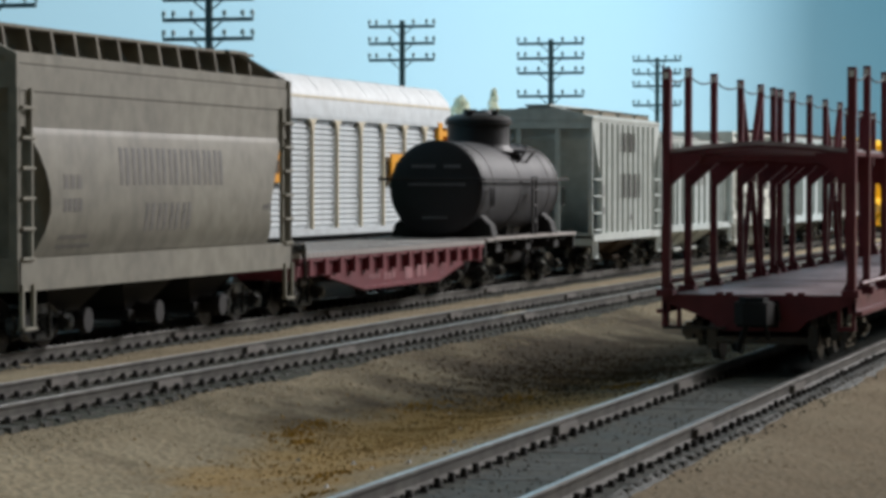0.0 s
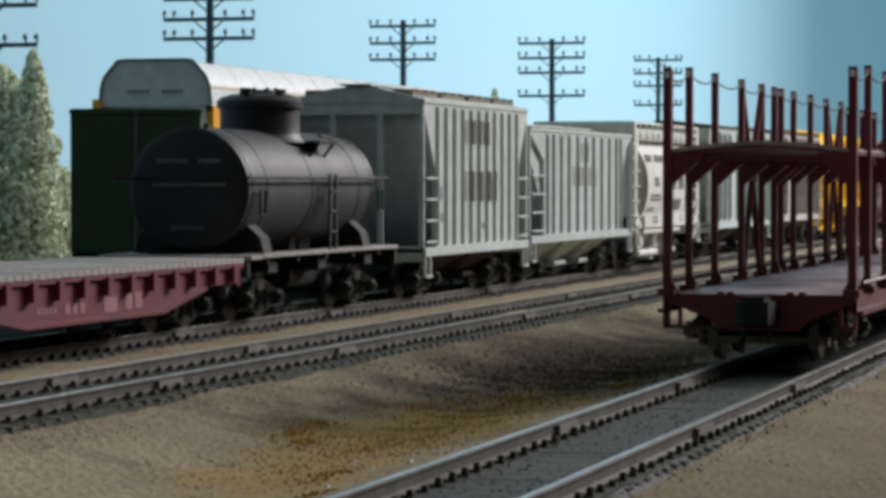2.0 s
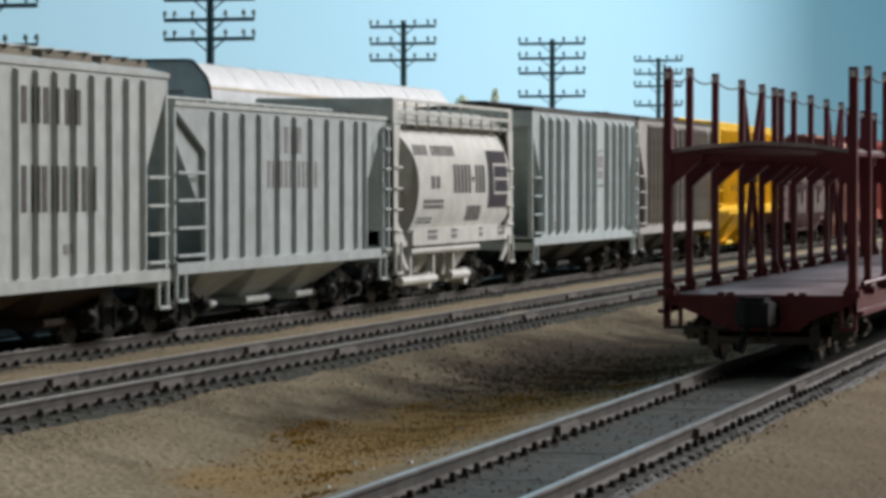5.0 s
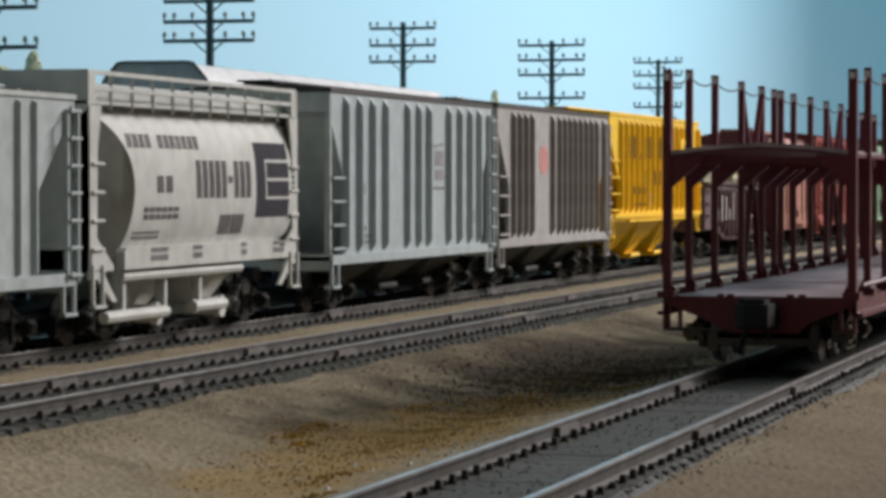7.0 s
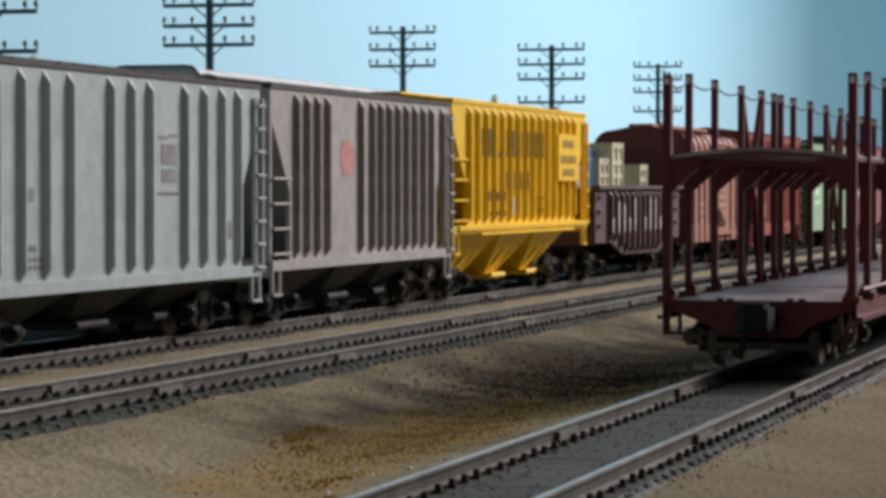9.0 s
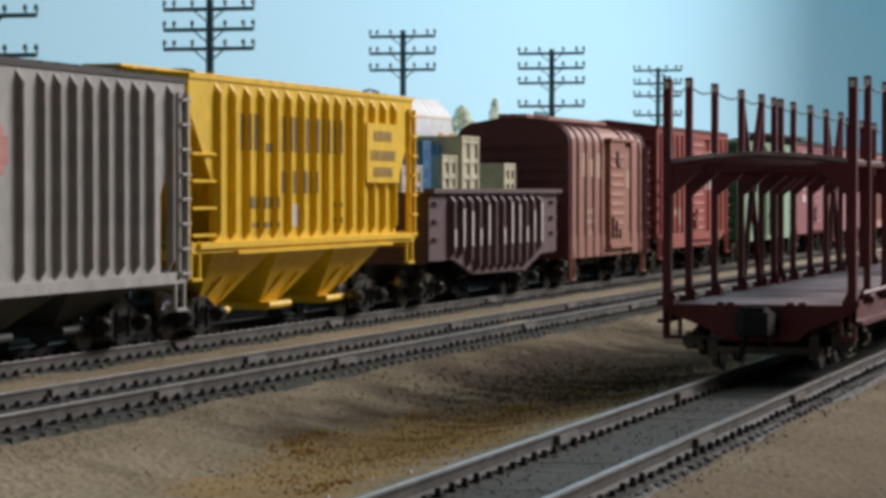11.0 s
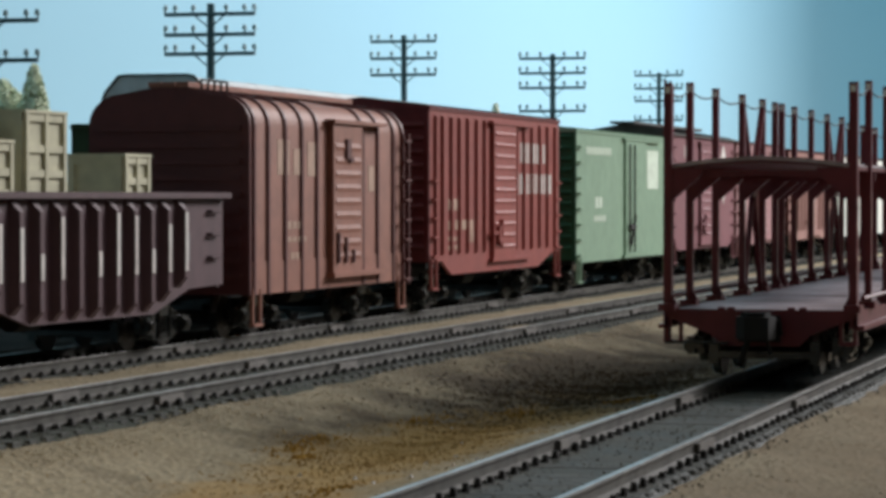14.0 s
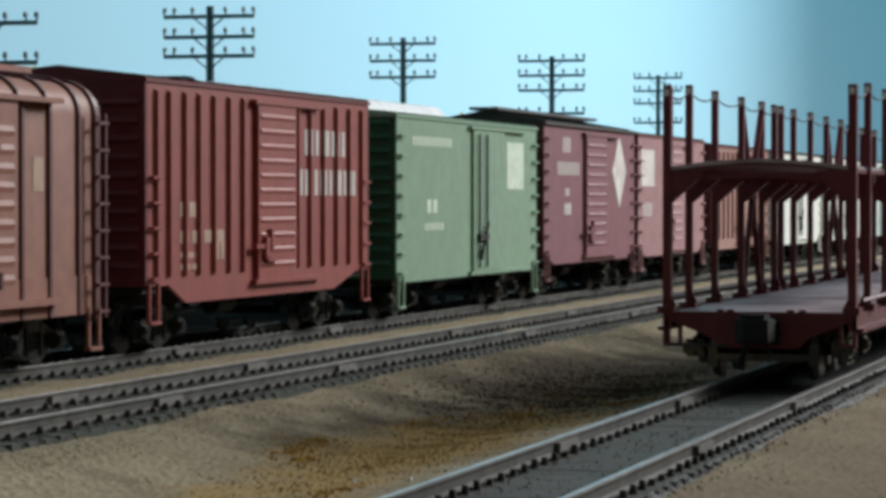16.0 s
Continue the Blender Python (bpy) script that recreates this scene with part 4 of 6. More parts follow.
def flat_car():
    car = rolling("flat_car", "empty maroon flat car with a grey plank deck", "freight car", 53.3)
    L, w = 14.15, 3.0
    bm = B()
    box(bm, 0.01, 0.29, -w / 2 - 0.1, w / 2 + 0.1, 1.14, 1.235)
    plank = mesh("plank", bm, M["deckwood"])
    for k in range(47):
        part("plank", plank, None, car, at=(k * 0.3, 0, random.uniform(-0.006, 0.006)))
    for s in (-1, 1):
        y0, y1 = sorted((s * w / 2, s * (w / 2 - 0.12)))
        bm = B()
        prism(bm, [(0.05, 0.78), (0.05, 1.13), (L - 0.05, 1.13), (L - 0.05, 0.78), (12.2, 0.78), (10.1, 0.42), (4.4, 0.42), (2.0, 0.78)], y0, y1, "y")
        part("side_sill", bm, P["maroon"], car)
        bm = B()
        y2, y3 = sorted((s * (w / 2 + 0.08), s * (w / 2 - 0.02)))
        box(bm, 0.05, L - 0.05, y2, y3, 1.06, 1.14)
        prism(bm, [(2.0, 0.72), (4.4, 0.40), (10.1, 0.40), (12.2, 0.72), (12.2, 0.78), (10.1, 0.46), (4.4, 0.46), (2.0, 0.78)], y2, y3, "y")
        part("flange", bm, P["maroon"], car)
        pk = B()
        a, b = sorted((0.0, s * 0.14))
        box(pk, -0.09, 0.09, a, b, 0.80, 1.10)
        me = mesh("stake_pocket", pk, P["maroon"], bevel=0.02)
        for i in range(14):
            part("stake_pocket", me, None, car, at=(0.6 + i * (L - 1.2) / 13, s * w / 2, 0))
    for x in (0.0, L - 0.1):
        bm = B()
        box(bm, x, x + 0.1, -w / 2, w / 2, 0.72, 1.13)
        part("end_sill", bm, P["maroon"], car)
    bm = B()
    rod(bm, (0.25, -w / 2 - 0.12, 0.75), (0.25, -w / 2 - 0.12, 1.35), 0.03, 6)
    rod(bm, (0.25, -w / 2 - 0.12, 1.3), (0.05, -w / 2 + 0.3, 1.3), 0.14, 8)
    part("brake_wheel", bm, M["truck"], car)
    running_gear(car, L, 1.75, zs=0.5)
    marks((6.0, 0.56, 0.9, 0.16, 3), (7.6, 0.52, 0.55, 0.24, 1), (8.5, 0.54, 0.9, 0.26, 2), (4.9, 0.6, 0.8, 0.1, 5), mat="flat_ink")(car, w)


flat_car()


def lathe(bm, prof, seg, turn):
    """Spins (along, radius) pairs; turn maps (along, u, v) to a point."""
    rings = []
    for a, r in prof:
        rings.append([bm.verts.new(turn(a, r * math.cos(2 * math.pi * i / seg), r * math.sin(2 * math.pi * i / seg))) for i in range(seg)])
    for p, q in zip(rings, rings[1:]):
        for i in range(seg):
            bm.faces.new((p[i], p[(i + 1) % seg], q[(i + 1) % seg], q[i]))
    bm.faces.new(rings[0][::-1])
    bm.faces.new(rings[-1])


def tank_car():
    car = rolling("tank_car", "black single-dome tank car with handrails and running boards", "freight car", 68.0)
    L, R, zc = 9.7, 1.17, 2.45
    t0, t1 = 0.9, 9.0
    bm = B()
    lathe(bm, [(t0, R), (t1, R)], 48, lambda a, u, v: (a, u, zc + v))
    tank = part("tank", bm, P["tank_side"], car, smooth=True)
    # Ends face away from the lamp: their shade is a blacker paint.
    for e, d in ((t0, -1), (t1, 1)):
        bm = B()
        lathe(bm, [(e + d * o, r) for o, r in ((-0.02, R + 0.004), (0.02, R + 0.004), (0.05, R - 0.03), (0.08, R * 0.9), (0.11, 0.7), (0.13, 0.35), (0.14, 0.05))], 48, lambda a, u, v: (a, u, zc + v))
        part("tank_end", bm, P["tank"], tank, "black dished end, shade put into its colour", smooth=True)
    for x in (t0 + 0.22, t0 + 1.1, t1 - 1.1, t1 - 0.22, 4.75):
        bm = B()
        lathe(bm, [(x - 0.04, R + 0.012), (x + 0.04, R + 0.012)], 48, lambda a, u, v: (a, u, zc + v))
        part("seam", bm, P["tank"], tank)
    bm = B()
    dx = 4.95
    lathe(bm, [(zc + 0.93, 0.92), (zc + 1.03, 0.83), (zc + 1.12, 0.80), (4.06, 0.80), (4.07, 0.86), (4.2, 0.86), (4.28, 0.78), (4.35, 0.55), (4.38, 0.2)], 32, lambda a, u, v: (dx + u, v, a))
    dome = part("dome", bm, P["tank"], car, smooth=True)
    bm = B()
    rod(bm, (dx, 0, 4.36), (dx, 0, 4.43), 0.42, 18, 0.38)
    for k in range(8):
        a = k * math.pi / 4
        rod(bm, (dx + 0.34 * math.cos(a), 0.34 * math.sin(a), 4.4), (dx + 0.34 * math.cos(a), 0.34 * math.sin(a), 4.47), 0.04, 6)
    rod(bm, (dx - 0.55, 0.1, 4.3), (dx - 0.55, 0.1, 4.46), 0.13, 12)
    rod(bm, (dx + 0.5, -0.25, 4.3), (dx + 0.5, -0.25, 4.46), 0.13, 12)
    rod(bm, (dx - 0.3, -0.5, 4.3), (dx - 0.3, -0.5, 4.42), 0.09, 10)
    part("dome_hatch", bm, P["tank"], dome)
    bm = B()
    box(bm, dx + 0.15, dx + 1.35, -1.2, -0.72, 3.36, 3.42)
    for x in (dx + 0.25, dx + 1.2):
        beam(bm, (x, -1.15, 3.36), (x, -0.95, 3.1), 0.05, 0.05)
    rod(bm, (dx + 0.15, -1.2, 3.5), (dx + 0.6, -1.2, 3.5), 0.03, 6)
    part("dome_step", bm, M["under"], car)
    # handrail round the tank
    bm = B()
    yr = R + 0.14
    for s in (-1, 1):
        rod(bm, (t0 - 0.45, s * yr, 2.68), (t1 + 0.45, s * yr, 2.68), 0.035, 6)
        for k in range(5):
            x = t0 + 0.4 + k * (t1 - t0 - 0.8) / 4
            rod(bm, (x, s * (R - 0.02), 2.68), (x, s * yr, 2.68), 0.025, 5)
    for x in (t0 - 0.45, t1 + 0.45):
        rod(bm, (x, -yr, 2.68), (x, yr, 2.68), 0.035, 6)
    part("handrail", bm, M["under"], car)
    bm = B()
    for x in (5.35, 5.75):
        beam(bm, (x, -yr - 0.02, 1.25), (x, -yr - 0.02, 2.75), 0.09, 0.05)
    for k in range(3):
        rod(bm, (5.35, -yr - 0.04, 1.6 + 0.4 * k), (5.75, -yr - 0.04, 1.6 + 0.4 * k), 0.03, 6)
    part("ladder", bm, M["under"], car)
    for x in (t0 + 0.35, t1 - 0.05):
        bm = B()
        for z in (2.0, 2.45):
            rod(bm, (x, -R - 0.1, z), (x + 0.3, -R - 0.1, z), 0.025, 5)
        for d in (0, 0.3):
            rod(bm, (x + d, -R - 0.1, 2.0), (x + d, -R - 0.1, 2.45), 0.025, 5)
        part("grab_iron", bm, M["under"], car)
    # frame, running boards, saddles
    bm = B()
    for s in (-1, 1):
        y0, y1 = sorted((s * 1.52, s * 1.02))
        box(bm, 0.75 if s < 0 else 0.4, L - 0.1, y0, y1, 1.2, 1.26)
    box(bm, 0.1, 0.75, -1.5, 1.5, 1.18, 1.25)
    box(bm, L - 0.7, L - 0.1, -1.5, 1.5, 1.18, 1.25)
    part("running_board", bm, M["deckwood"], car, "grey weathered running boards")
    bm = B()
    box(bm, 0.0, L, -0.4, 0.4, 0.78, 1.17)
    for x in (0.0, L - 0.12):
        box(bm, x, x + 0.12, -1.45, 1.45, 0.85, 1.17)
    for x in (1.75, L - 1.75, 4.8):
        box(bm, x - 0.25, x + 0.25, -1.35, 1.35, 0.9, 1.17)
    part("underframe", bm, M["under"], car)
    for k in range(5):
        x = 1.2 + k * 1.8
        bm = B()
        box(bm, x - 0.05, x + 0.05, -1.45, 1.45, 1.08, 1.19)
        part("board_bracket", bm, M["under"], car)
    bm = B()
    rod(bm, (4.0, -0.75, 0.75), (5.6, -0.75, 0.75), 0.22, 12)
    part("air_tank", bm, M["under"], car)
    for x in (1.55, L - 1.75):
        bm = B()
        prism(bm, [(-1.3, 1.2), (-1.22, 1.55), (-0.9, 1.85), (-0.6, 1.5), (0.6, 1.5), (0.9, 1.85), (1.22, 1.55), (1.3, 1.2)], x - 0.15, x + 0.35)
        part("saddle", bm, M["under"], car)
    for x in (3.6, 4.2, 4.5):
        bm = B()
        rod(bm, (x, -1.05, 1.2), (x, -1.12, 1.5), 0.09, 8)
        part("valve", bm, M["truck"], car)
    bm = B()
    for z, y0, y1, h in ((2.95, -0.62, -0.2, 0.08), (2.95, 0.0, 0.62, 0.08), (2.52, -0.75, 0.7, 0.06), (1.72, -0.3, 0.35, 0.05)):
        n = max(3, int((y1 - y0) / 0.09))
        for i in range(n):
            y = y0 + (y1 - y0) * i / n
            box(bm, t0 - 0.165 + 0.03 * abs(z - zc), t0 - 0.08, y, y + (y1 - y0) / n * 0.7, z, z + h)
    part("lettering", bm, P["tank_ink"], car)
    running_gear(car, L, 1.75, sill=False)


tank_car()

step = [1.06 + 0.735 * k for k in range(11)]
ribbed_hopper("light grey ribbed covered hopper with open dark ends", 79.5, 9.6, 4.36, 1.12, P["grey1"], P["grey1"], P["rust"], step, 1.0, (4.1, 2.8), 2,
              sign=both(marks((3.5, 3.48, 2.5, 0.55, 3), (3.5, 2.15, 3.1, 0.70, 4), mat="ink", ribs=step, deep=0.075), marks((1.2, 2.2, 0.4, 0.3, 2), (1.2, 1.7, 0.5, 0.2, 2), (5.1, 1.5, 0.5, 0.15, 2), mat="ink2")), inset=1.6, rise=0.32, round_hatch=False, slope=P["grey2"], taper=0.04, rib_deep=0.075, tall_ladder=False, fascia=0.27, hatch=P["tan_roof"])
ribbed_hopper("pale grey ribbed covered hopper with sloping bays", 89.4, 12.6, 3.92, 1.20, P["grey2"], P["grey1"], P["grey1"],
              [1.85, 2.55, 3.45, 4.35, 5.4, 6.4, 7.4, 8.45, 9.45, 10.4, 11.0], 1.55, (3.82, 3.15), 3, inset=1.7, round_hatch=False, taper=0.04, rib_deep=0.075, hatch=P["tan_roof"],
              sign=marks((5.5, 3.15, 1.6, 0.5, 2), (4.9, 2.5, 3.1, 0.5, 6), mat="ink2", ribs=[5.4, 6.4, 7.4], deep=0.075))

drum = ((1.30, 1.40), (1.44, 1.65), (1.53, 2.0), (1.56, 2.4), (1.56, 2.8), (1.50, 3.2), (1.42, 3.5), (1.33, 3.7), (1.22, 3.86))
drum_fit = np.polyfit([z for y, z in drum], [y for y, z in drum], 4)
prof6 = [(float(np.polyval(drum_fit, 1.40 + 2.46 * k / 24)), 1.40 + 2.46 * k / 24) for k in range(25)]
near_fit = np.polyfit((1.40, 1.65, 2.0, 2.4, 2.8, 3.2, 3.5, 3.7, 3.86), (1.62, 1.68, 1.8, 1.92, 1.88, 1.6, 1.2, 0.75, 0.3), 4)
drum_ends = [(z, float(np.polyval(near_fit, z)), 0.1 + 1.1 * max(0.0, (2.1 - z) / 0.7) ** 2) for y, z in prof6]


def flow_marks(car, w):
    """Dark bars and a framed square laid on the rounded side."""
    def at(z):
        for (y0, z0), (y1, z1) in zip(prof6, prof6[1:]):
            if z0 <= z <= z1:
                return -(y0 + (y1 - y0) * (z - z0) / (z1 - z0)) - 0.012
        return -1.55
    def patch(x0, x1, z0, z1, onto=None):
        bm = B() if onto is None else onto
        n = max(1, int((z1 - z0) / 0.12))
        for i in range(n):
            a, b = z0 + (z1 - z0) * i / n, z0 + (z1 - z0) * (i + 1) / n
            v = [bm.verts.new(p) for p in ((x0, at(a), a), (x1, at(a), a), (x1, at(b), b), (x0, at(b), b))]
            u = [bm.verts.new((p.co.x, p.co.y + 0.03, p.co.z)) for p in v]
            bm.faces.new(v)
            bm.faces.new(u[::-1])
            for k in range(4):
                bm.faces.new((v[k], v[(k + 1) % 4], u[(k + 1) % 4], u[k]))
        if onto is None:
            part("letter_bar", bm, P["ink"], car)
    for i in range(12):
        if i != 4:
            patch(1.75 + i * 0.285, 1.75 + i * 0.285 + 0.07, 3.20, 3.42)
            patch(1.75 + i * 0.285 + 0.12, 1.75 + i * 0.285 + 0.19, 3.20, 3.42)
    for i in range(9):
        x = 4.85 + i * 0.325
        if i == 5:
            patch(x, x + 0.2, 2.62, 2.74)
        else:
            patch(x, x + 0.085, 2.36, 3.01)
            patch(x + 0.13, x + 0.215, 2.36, 3.01)
    for i in range(2):
        patch(2.95 + i * 0.42, 2.95 + i * 0.42 + 0.28, 2.46, 2.74)
    for i in range(6):
        patch(2.37 + i * 0.28, 2.37 + i * 0.28 + 0.2, 2.02, 2.10)
        patch(2.37 + i * 0.28, 2.37 + i * 0.28 + 0.2, 2.14, 2.22)
    patch(6.1, 6.68, 1.72, 2.06)
    patch(6.75, 7.35, 1.72, 2.06)
    for i in range(7):
        patch(2.0 + i * 0.18, 2.0 + i * 0.18 + 0.1, 1.70, 1.74)
        patch(2.0 + i * 0.18, 2.0 + i * 0.18 + 0.1, 1.78, 1.82)
    for i in range(5):
        patch(10.06, 10.2, 2.48 + 0.11 * i, 2.56 + 0.11 * i)
    bm = B()
    patch(8.0, 8.5, 2.0, 3.36, bm)
    patch(8.5, 9.85, 3.06, 3.36, bm)
    patch(8.62, 9.85, 2.72, 3.0, bm)
    patch(8.62, 9.85, 2.38, 2.66, bm)
    patch(8.5, 9.85, 2.0, 2.32, bm)
    part("herald", bm, P["logo_dark"], car, "dark grey square herald with pale lines")
    for x, n in ((2.7, 5), (4.7, 3), (7.2, 2), (9.0, 4)):
        for z, h in ((1.34, 0.09), (1.48, 0.07)):
            for i in range(n):
                bm = B()
                bars(bm, x + 0.16 * i, z, 0.16, h, 1, -w / 2 - 0.004)
                part("letter_bar", bm, P["ink2"], car)
    for x0, x1 in ((0.0, 0.05), (10.4, 10.45)):
        bm = B()
        box(bm, x0, x1, -w / 2 + 0.01, w / 2 - 0.01, 1.22, 4.36)
        part("end_sheet", bm, P["cream"], car)
    bm = B()
    prism(bm, [(-1.36, 3.84), (1.36, 3.84), (1.28, 4.02), (1.05, 4.18), (0.7, 4.26), (-0.7, 4.26), (-1.05, 4.18), (-1.28, 4.02)], 0.06, 10.39)
    part("roof_crown", bm, P["cream"], car, smooth=True)
    for d, x in ((1, 0.02), (-1, 10.43)):
        for s in (-1, 1):
            y0, y1 = sorted((s * w / 2, s * (w / 2 - 0.05)))
            bm = B()
            prism(bm, [(x, 1.22), (x, 3.84), (x + d * 0.5, 3.84), (x + d * 0.34, 3.2), (x + d * 0.3, 1.75), (x + d * 1.0, 1.3), (x + d * 1.0, 1.22)], y0, y1, "y")
            prism(bm, [(x, 1.24), (x + d * 0.5, 1.24), (x + d * 1.15, 0.72), (x + d * 0.95, 0.72), (x + d * 0.3, 1.1), (x, 1.1)], y0, y1, "y")
            part("corner_bracket", bm, P["cream"], car)
            bm = B()
            box(bm, min(x, x + d * 0.3), max(x, x + d * 0.3), min(s * 1.46, s * 1.53), max(s * 1.46, s * 1.53), 3.86, 4.36)
            part("railing_end_plate", bm, P["cream"], car)


barrel_hopper("clean cream-white covered hopper with a drum-shaped body", 102.6, 10.45, prof6, 1.22, 1.57, P["cream"], P["cream"], P["cream"], a0=1.55, a1=0.2,
              walk_z=3.86, walk_y=1.5, bracket=0.02, rail_h=0.50, ridge=0.02, railing=True, bays=2, sign=flow_marks, frame_top=3.86, inset=1.75, pipes=True, sill_span=(1.5, 9.4),
              cut_ends=drum_ends)

ribbed_hopper("blue-grey ribbed covered hopper with dark lower bays", 115.1, 12.8, 4.44, 1.16, P["bluegrey"], P["roof_dark"], P["darkgrey"],
              [0.95, 1.88, 2.8, 3.74, 5.4, 6.3, 7.12, 8.78, 9.74, 10.65, 11.5], 1.0, (3.8, 2.55), 3, hatch=P["roof_dark"], hoop=True, round_hatch=False, end=P["grey1"],
              sign=both(marks((7.75, 3.0, 0.7, 0.34, 1), (7.75, 2.7, 0.7, 0.22, 1), (7.6, 2.48, 1.0, 0.06, 6), (7.6, 3.42, 0.45, 0.05, 1), (8.1, 3.46, 0.4, 0.05, 1), mat="ink2"),
                        marks((2.1, 2.4, 0.3, 0.2, 1), (2.1, 1.65, 0.4, 0.1, 3), (2.0, 1.5, 1.2, 0.07, 6), (2.0, 1.38, 1.2, 0.07, 6), (10.9, 1.7, 0.4, 0.3, 2), mat="ink2")))
ribbed_hopper("warm grey ribbed covered hopper with a small red herald", 128.5, 12.7, 4.48, 1.22, P["warmgrey"], P["roof_dark"], P["darkgrey"],
              [1.45, 2.1, 2.75, 3.4, 5.65, 6.45, 7.07, 7.7, 8.34, 9.0, 9.66, 10.33, 11.0, 11.9], 1.15, (3.85, 2.55), 3, hatch=P["roof_dark"], round_hatch=False, rib_paint=P["shaded_rib"],
              sign=marks((4.35, 3.0, 0.95, 0.42, 1), (4.5, 2.86, 0.65, 0.14, 1), (4.5, 3.42, 0.65, 0.14, 1), mat="red_logo"))


def resource_board(car, w):
    bm = B()
    box(bm, 10.05, 12.4, -w / 2 - 0.16, -w / 2 - 0.02, 2.80, 4.02)
    part("sign_board", bm, P["yellow"], car, "raised yellow panel with lines of lettering")
    bm = B()
    for z, n, wd in ((3.66, 8, 1.3), (3.26, 11, 1.8), (2.92, 8, 1.4)):
        bars(bm, 11.2 - wd / 2, z, wd, 0.2, n, -w / 2 - 0.165, 0.3)
    part("lettering", bm, P["ink_panel"], car)
    bm = B()
    box(bm, 0.3, 13.7, -w / 2 - 0.12, -w / 2 + 0.02, 1.62, 1.72)
    box(bm, 2.2, 12.0, -w / 2 - 0.14, -w / 2 - 0.02, 1.5, 1.56)
    part("side_ledge", bm, P["yellow"], car)


ribbed_hopper("bright yellow ribbed covered hopper with a lettered panel", 141.4, 13.95, 4.58, 1.70, P["yellow"], P["yellow"], P["yellow"],
              [1.37 + 0.785 * k for k in range(15)], 1.3, (3.95, 2.65), 3, low_z=0.46, hoop=True, round_hatch=False,
              sign=both(marks((2.35, 3.36, 1.5, 0.66, 2), (4.05, 3.34, 0.5, 0.16, 1), (4.75, 3.36, 4.2, 0.66, 6), (4.7, 2.58, 2.75, 0.42, 4), (2.9, 2.3, 1.7, 0.22, 5), (3.0, 1.95, 1.6, 0.1, 6), (8.3, 2.3, 0.4, 0.1, 3), (8.3, 2.0, 0.4, 0.1, 3), mat="ink_purple", ribs=[1.37 + 0.785 * k for k in range(11)]),
                        marks((5.45, 1.95, 0.5, 0.42, 1), mat="ink_white"), resource_board), inset=1.85)


def gondola():
    q, L, w = 156.0, 12.95, 3.0
    car = rolling("gondola_car", "brown ribbed gondola loaded with crates", "freight car", q)
    prof = [(0.88, 1.06), (3.0, 1.06), (4.75, 0.68), (9.9, 0.66), (11.6, 1.03), (13.3, 1.06), (13.3, 2.58), (0.88, 2.58)]
    for s in (-1, 1):
        y0, y1 = sorted((s * w / 2, s * (w / 2 - 0.08)))
        bm = B()
        prism(bm, prof, y0, y1, "y")
        part("body_side", bm, P["gon"], car)
        bm = B()
        y0, y1 = sorted((s * (w / 2 + 0.15), s * (w / 2 - 0.1)))
        box(bm, 0.8, 13.36, y0, y1, 2.58, 2.68)
        part("top_rail", bm, P["gon"], car, bevel=0.02)
    for x in (0.86, 13.2):
        bm = B()
        box(bm, x, x + 0.1, -w / 2 + 0.08, w / 2 - 0.08, 1.0, 2.6)
        part("end_wall", bm, P["gon"], car)
    bm = B()
    box(bm, 0.9, 13.25, -w / 2 + 0.08, w / 2 - 0.08, 1.06, 1.14)
    part("floor", bm, M["deckwood"], car)
    xs = [2.56, 3.33, 4.11, 4.87, 5.65, 6.40, 7.16, 7.93, 8.71, 9.48, 10.25, 11.04]
    for i, x in enumerate(xs):
        z0 = 0.70 if 4.5 < x < 10.0 else (0.85 if 4.0 < x < 10.4 else 1.06)
        ribs_on(car, [x], w, z0, 2.56, P["gon"], 0.26, 0.16)
        if i not in (5,):
            bm = B()
            hi = (0.95, 0.86, 0.8, 1.0)[i % 4]
            box(bm, x - 0.062, x + 0.062, -w / 2 - 0.172, -w / 2 - 0.15, 1.35, 1.35 + hi if i % 3 else 1.75)
            part("paint_stroke", bm, P["ink_white"], car, "white remains of large lettering")
    bm = B()
    rod(bm, (0, -w / 2 - 0.08, 0), (0.5, -w / 2 - 0.08, 0), 0.03, 5)
    for x in (0, 0.5):
        rod(bm, (x, -w / 2 - 0.08, 0), (x, -w / 2, 0), 0.03, 5)
    grab = mesh("grab_iron", bm, P["gon"])
    for x in (1.1, 12.5):
        for z in (2.35, 1.95, 1.55):
            part("grab_iron", grab, None, car, at=(x, 0, z))
    bm = B()
    box(bm, 11.35, 11.6, -w / 2 - 0.01, -w / 2 + 0.02, 1.5, 2.0)
    part("lettering", bm, P["ink2"], car)
    running_gear(car, 13.6, 2.2, zs=0.6)


gondola()

CR = {"blue": surface("blue_crate_paint", rgb("3f7fae"), rgb("2c5f8a"), 0.5, amount=0.4), "beige": surface("beige_crate_wood", rgb("c6c2a6"), rgb("9d9980"), 0.7, amount=0.4), "pale": surface("pale_crate_wood", rgb("c4c0b2"), rgb("9a958a"), 0.7, amount=0.4)}


